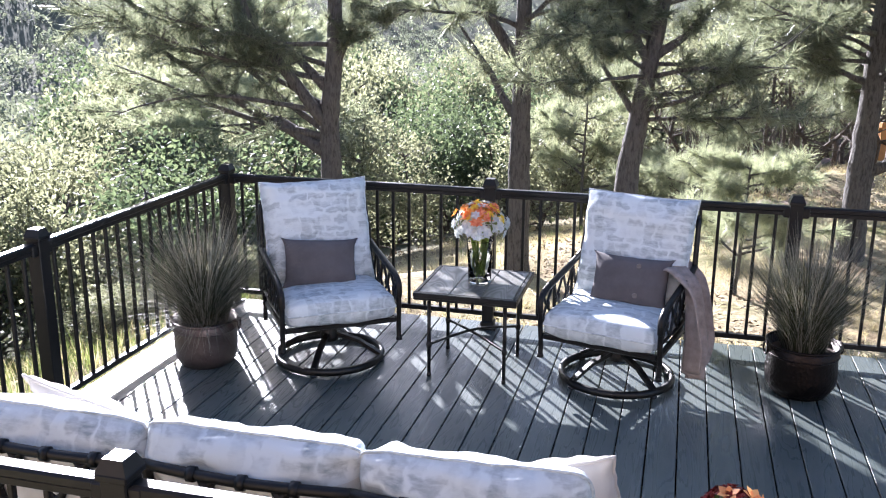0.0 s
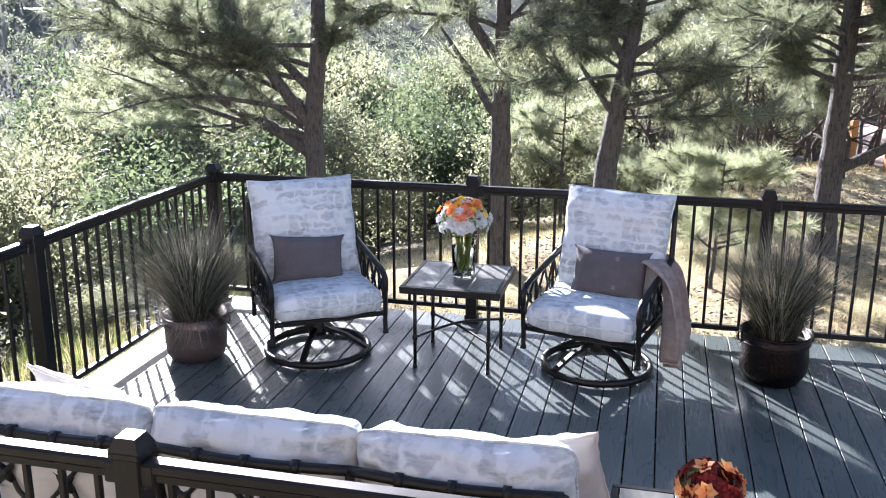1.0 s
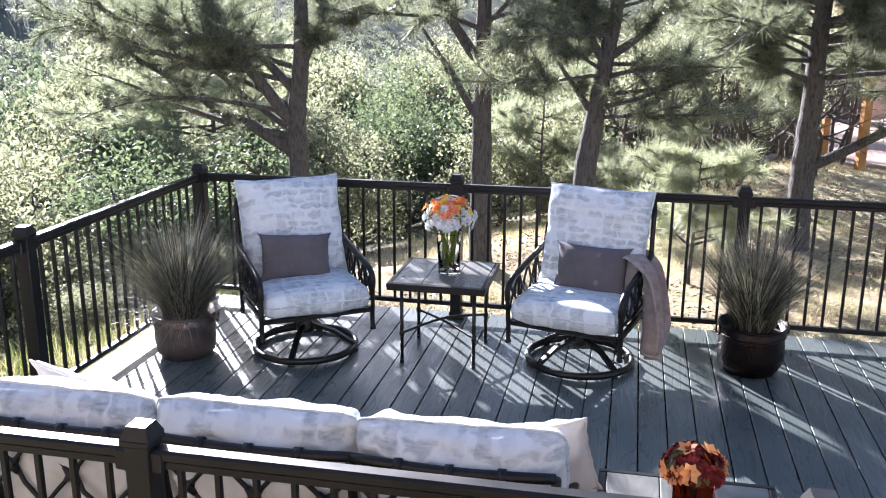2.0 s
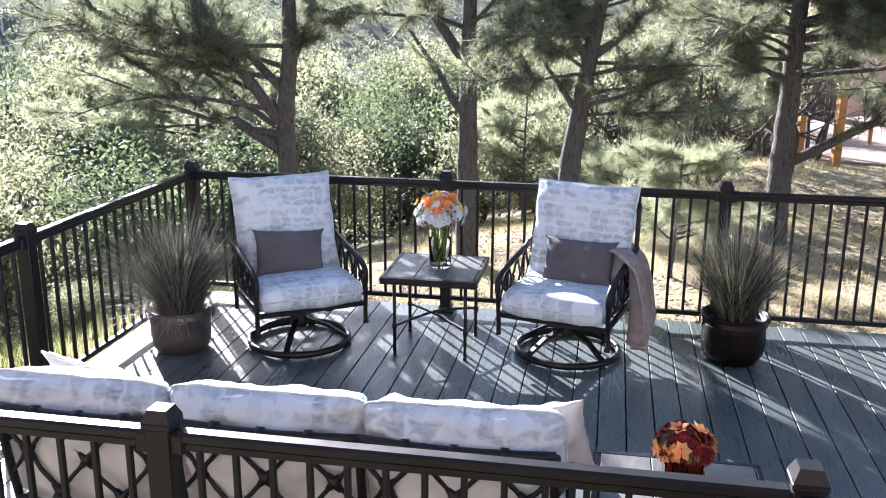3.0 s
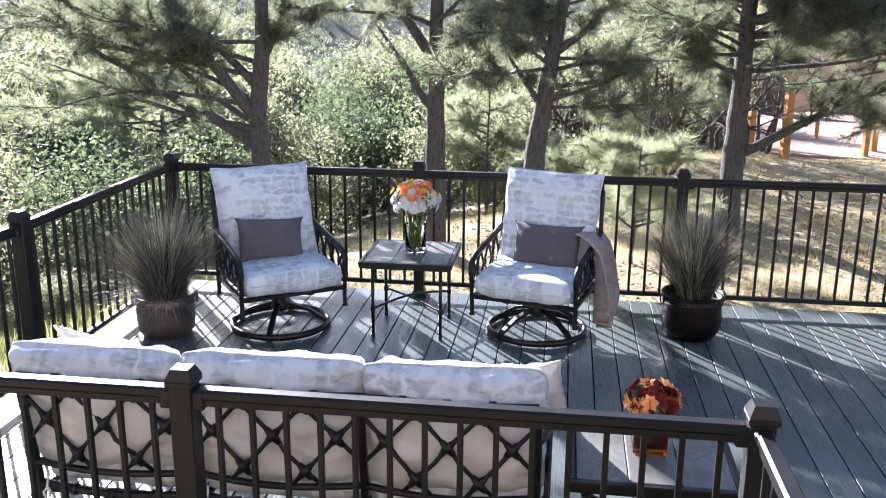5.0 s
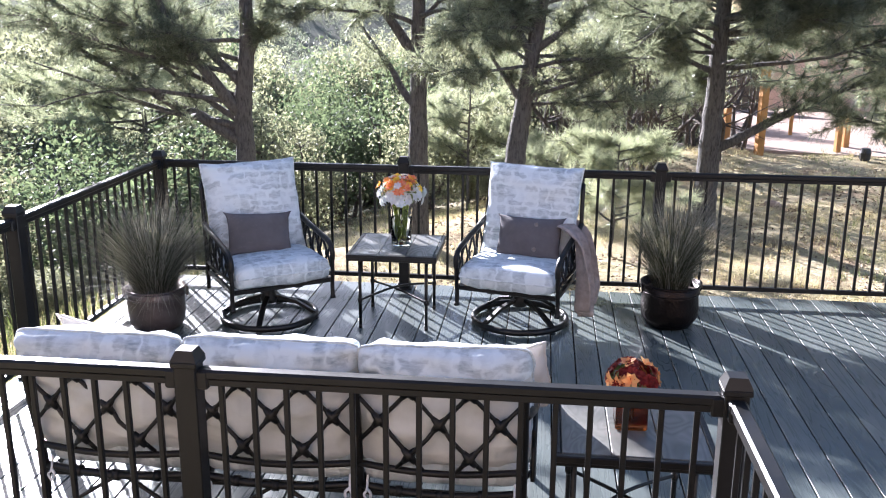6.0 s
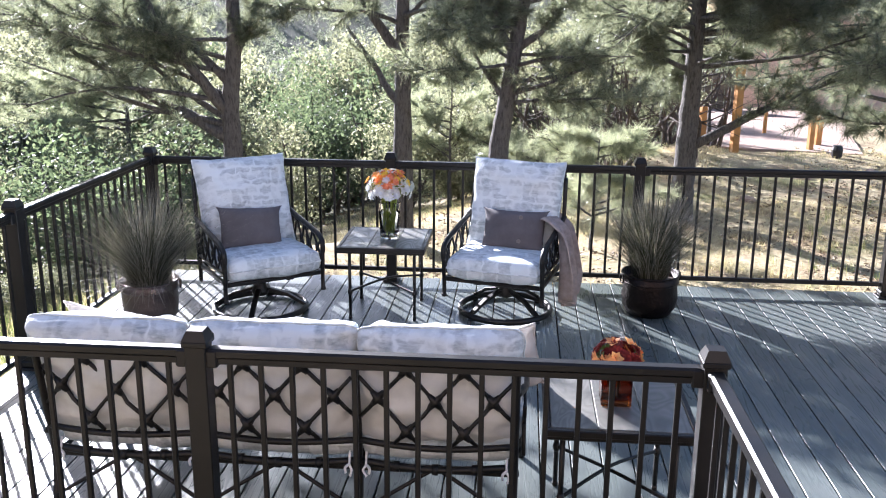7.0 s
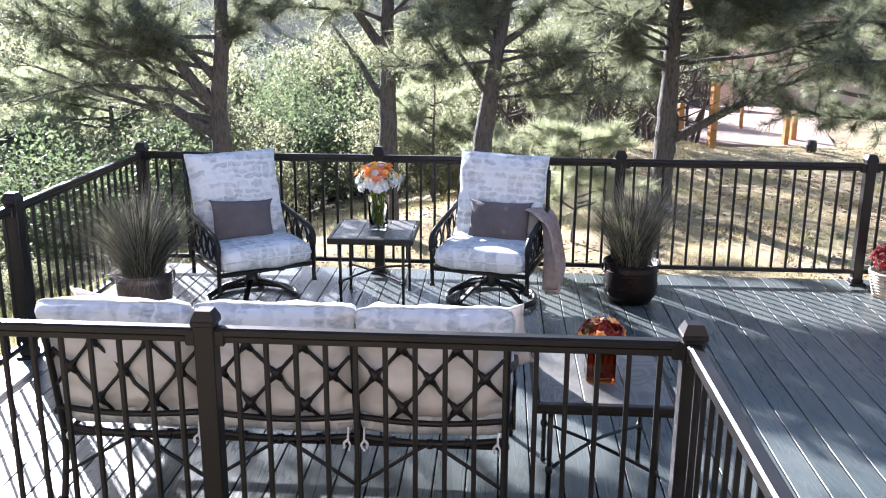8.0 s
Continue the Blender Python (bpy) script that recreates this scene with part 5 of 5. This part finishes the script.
# ---- the neighbouring patio ----
def patio():
    s = Shape().box((0, 0, 0), (2.7, 6.4, 0.16), 0.01)
    tagged(s.done("patio_slab", M_PATIO, None, pose(7.95, 11.8, -0.26, 0, 0, -14)), "pale pinkish concrete patio slab", "patio", kind="structure")
    for x, y, h, w in ((6.42, 8.42, 2.6, 0.12), (6.12, 9.65, 0.62, 0.11), (7.5, 10.8, 0.5, 0.06), (7.75, 8.8, 0.52, 0.09), (8.05, 9.4, 0.5, 0.11)):
        p = Shape().box((0, 0, h / 2 - 0.15), (w, w, h + 0.3), 0.01).done("wooden_post", M_POSTWOOD, None, pose(x, y, -0.2, 0, 0, 20))
        tagged(p, "orange-stained wooden post beside the pale patio", "post", "patio posts")
    e = thing("house", pose(11.0, 15.6, -0.3, 0, 0, -14), "pink stucco house wall beyond the patio", "house")
    Shape().box((0, 0, 1.7), (5.8, 0.3, 4.0), 0.02).done("wall", M_STUCCO, e)
    Shape().box((0, -0.3, 3.75), (6.4, 1.2, 0.16), 0.02).done("roof", M_POSTWOOD, e)
    f = thing("fence_panel", pose(7.3, 15.0, -0.25, 0, 0, -14), "low weathered brown board fence panel behind the patio", "fence")
    for k in range(8):
        Shape().box((-0.53 + 0.15 * k, 0, 0.45), (0.14, 0.03, 0.9), 0.004).done("board", M_FRAMING, f)
    b = Shape().box((0, 0, 0.06), (1.9, 0.16, 0.13), 0.02).done("timber_edging", M_FRAMING, None, pose(4.9, 10.6, land(4.9, 10.6), 0, 0, -18))
    tagged(b, "weathered timber edging of the gravel path", "edging")
    path = Shape().box((0, 0, 0.0), (2.6, 6.0, 0.10), 0.02).done("path", M_PATIO, None, pose(5.2, 13.6, land(5.2, 13.0) + 0.03, 0, 0, 20))
    tagged(path, "pale gravel path between the trees", "path", kind="structure")
    l = Shape().lathe([(0.06, 0), (0.08, 0.03), (0.09, 0.13), (0.07, 0.20), (0.03, 0.21)], 14).done("garden_light", M_BLACK, None, pose(7.95, 8.05, land(7.95, 8.05)))
    tagged(l, "small black garden fixture on the grass", "garden light")


patio()


def rocks():
    rng = random.Random(8)
    for k in range(9):
        x, y = rng.uniform(4.0, 8.5), rng.uniform(3.8, 9.0)
        s = rng.uniform(0.08, 0.22)
        v, f = Shape(), []
        prof = [(0.02, -0.3), (0.8, -0.25), (1.0, 0.0), (0.75, 0.4), (0.25, 0.55)]
        v.lathe([(r * s, z * s) for r, z in prof], 9, wob=lambda w, z, kk=k: 0.25 * noise.noise((math.cos(w) * 1.3, math.sin(w) * 1.3, z * 4 + kk)))
        tagged(v.done("rock", M_ROCK, None, pose(x, y, land(x, y), 0, 0, rng.uniform(0, 360))), "brown sandstone rock lying on dry ground", "rock", "loose rocks")


rocks()
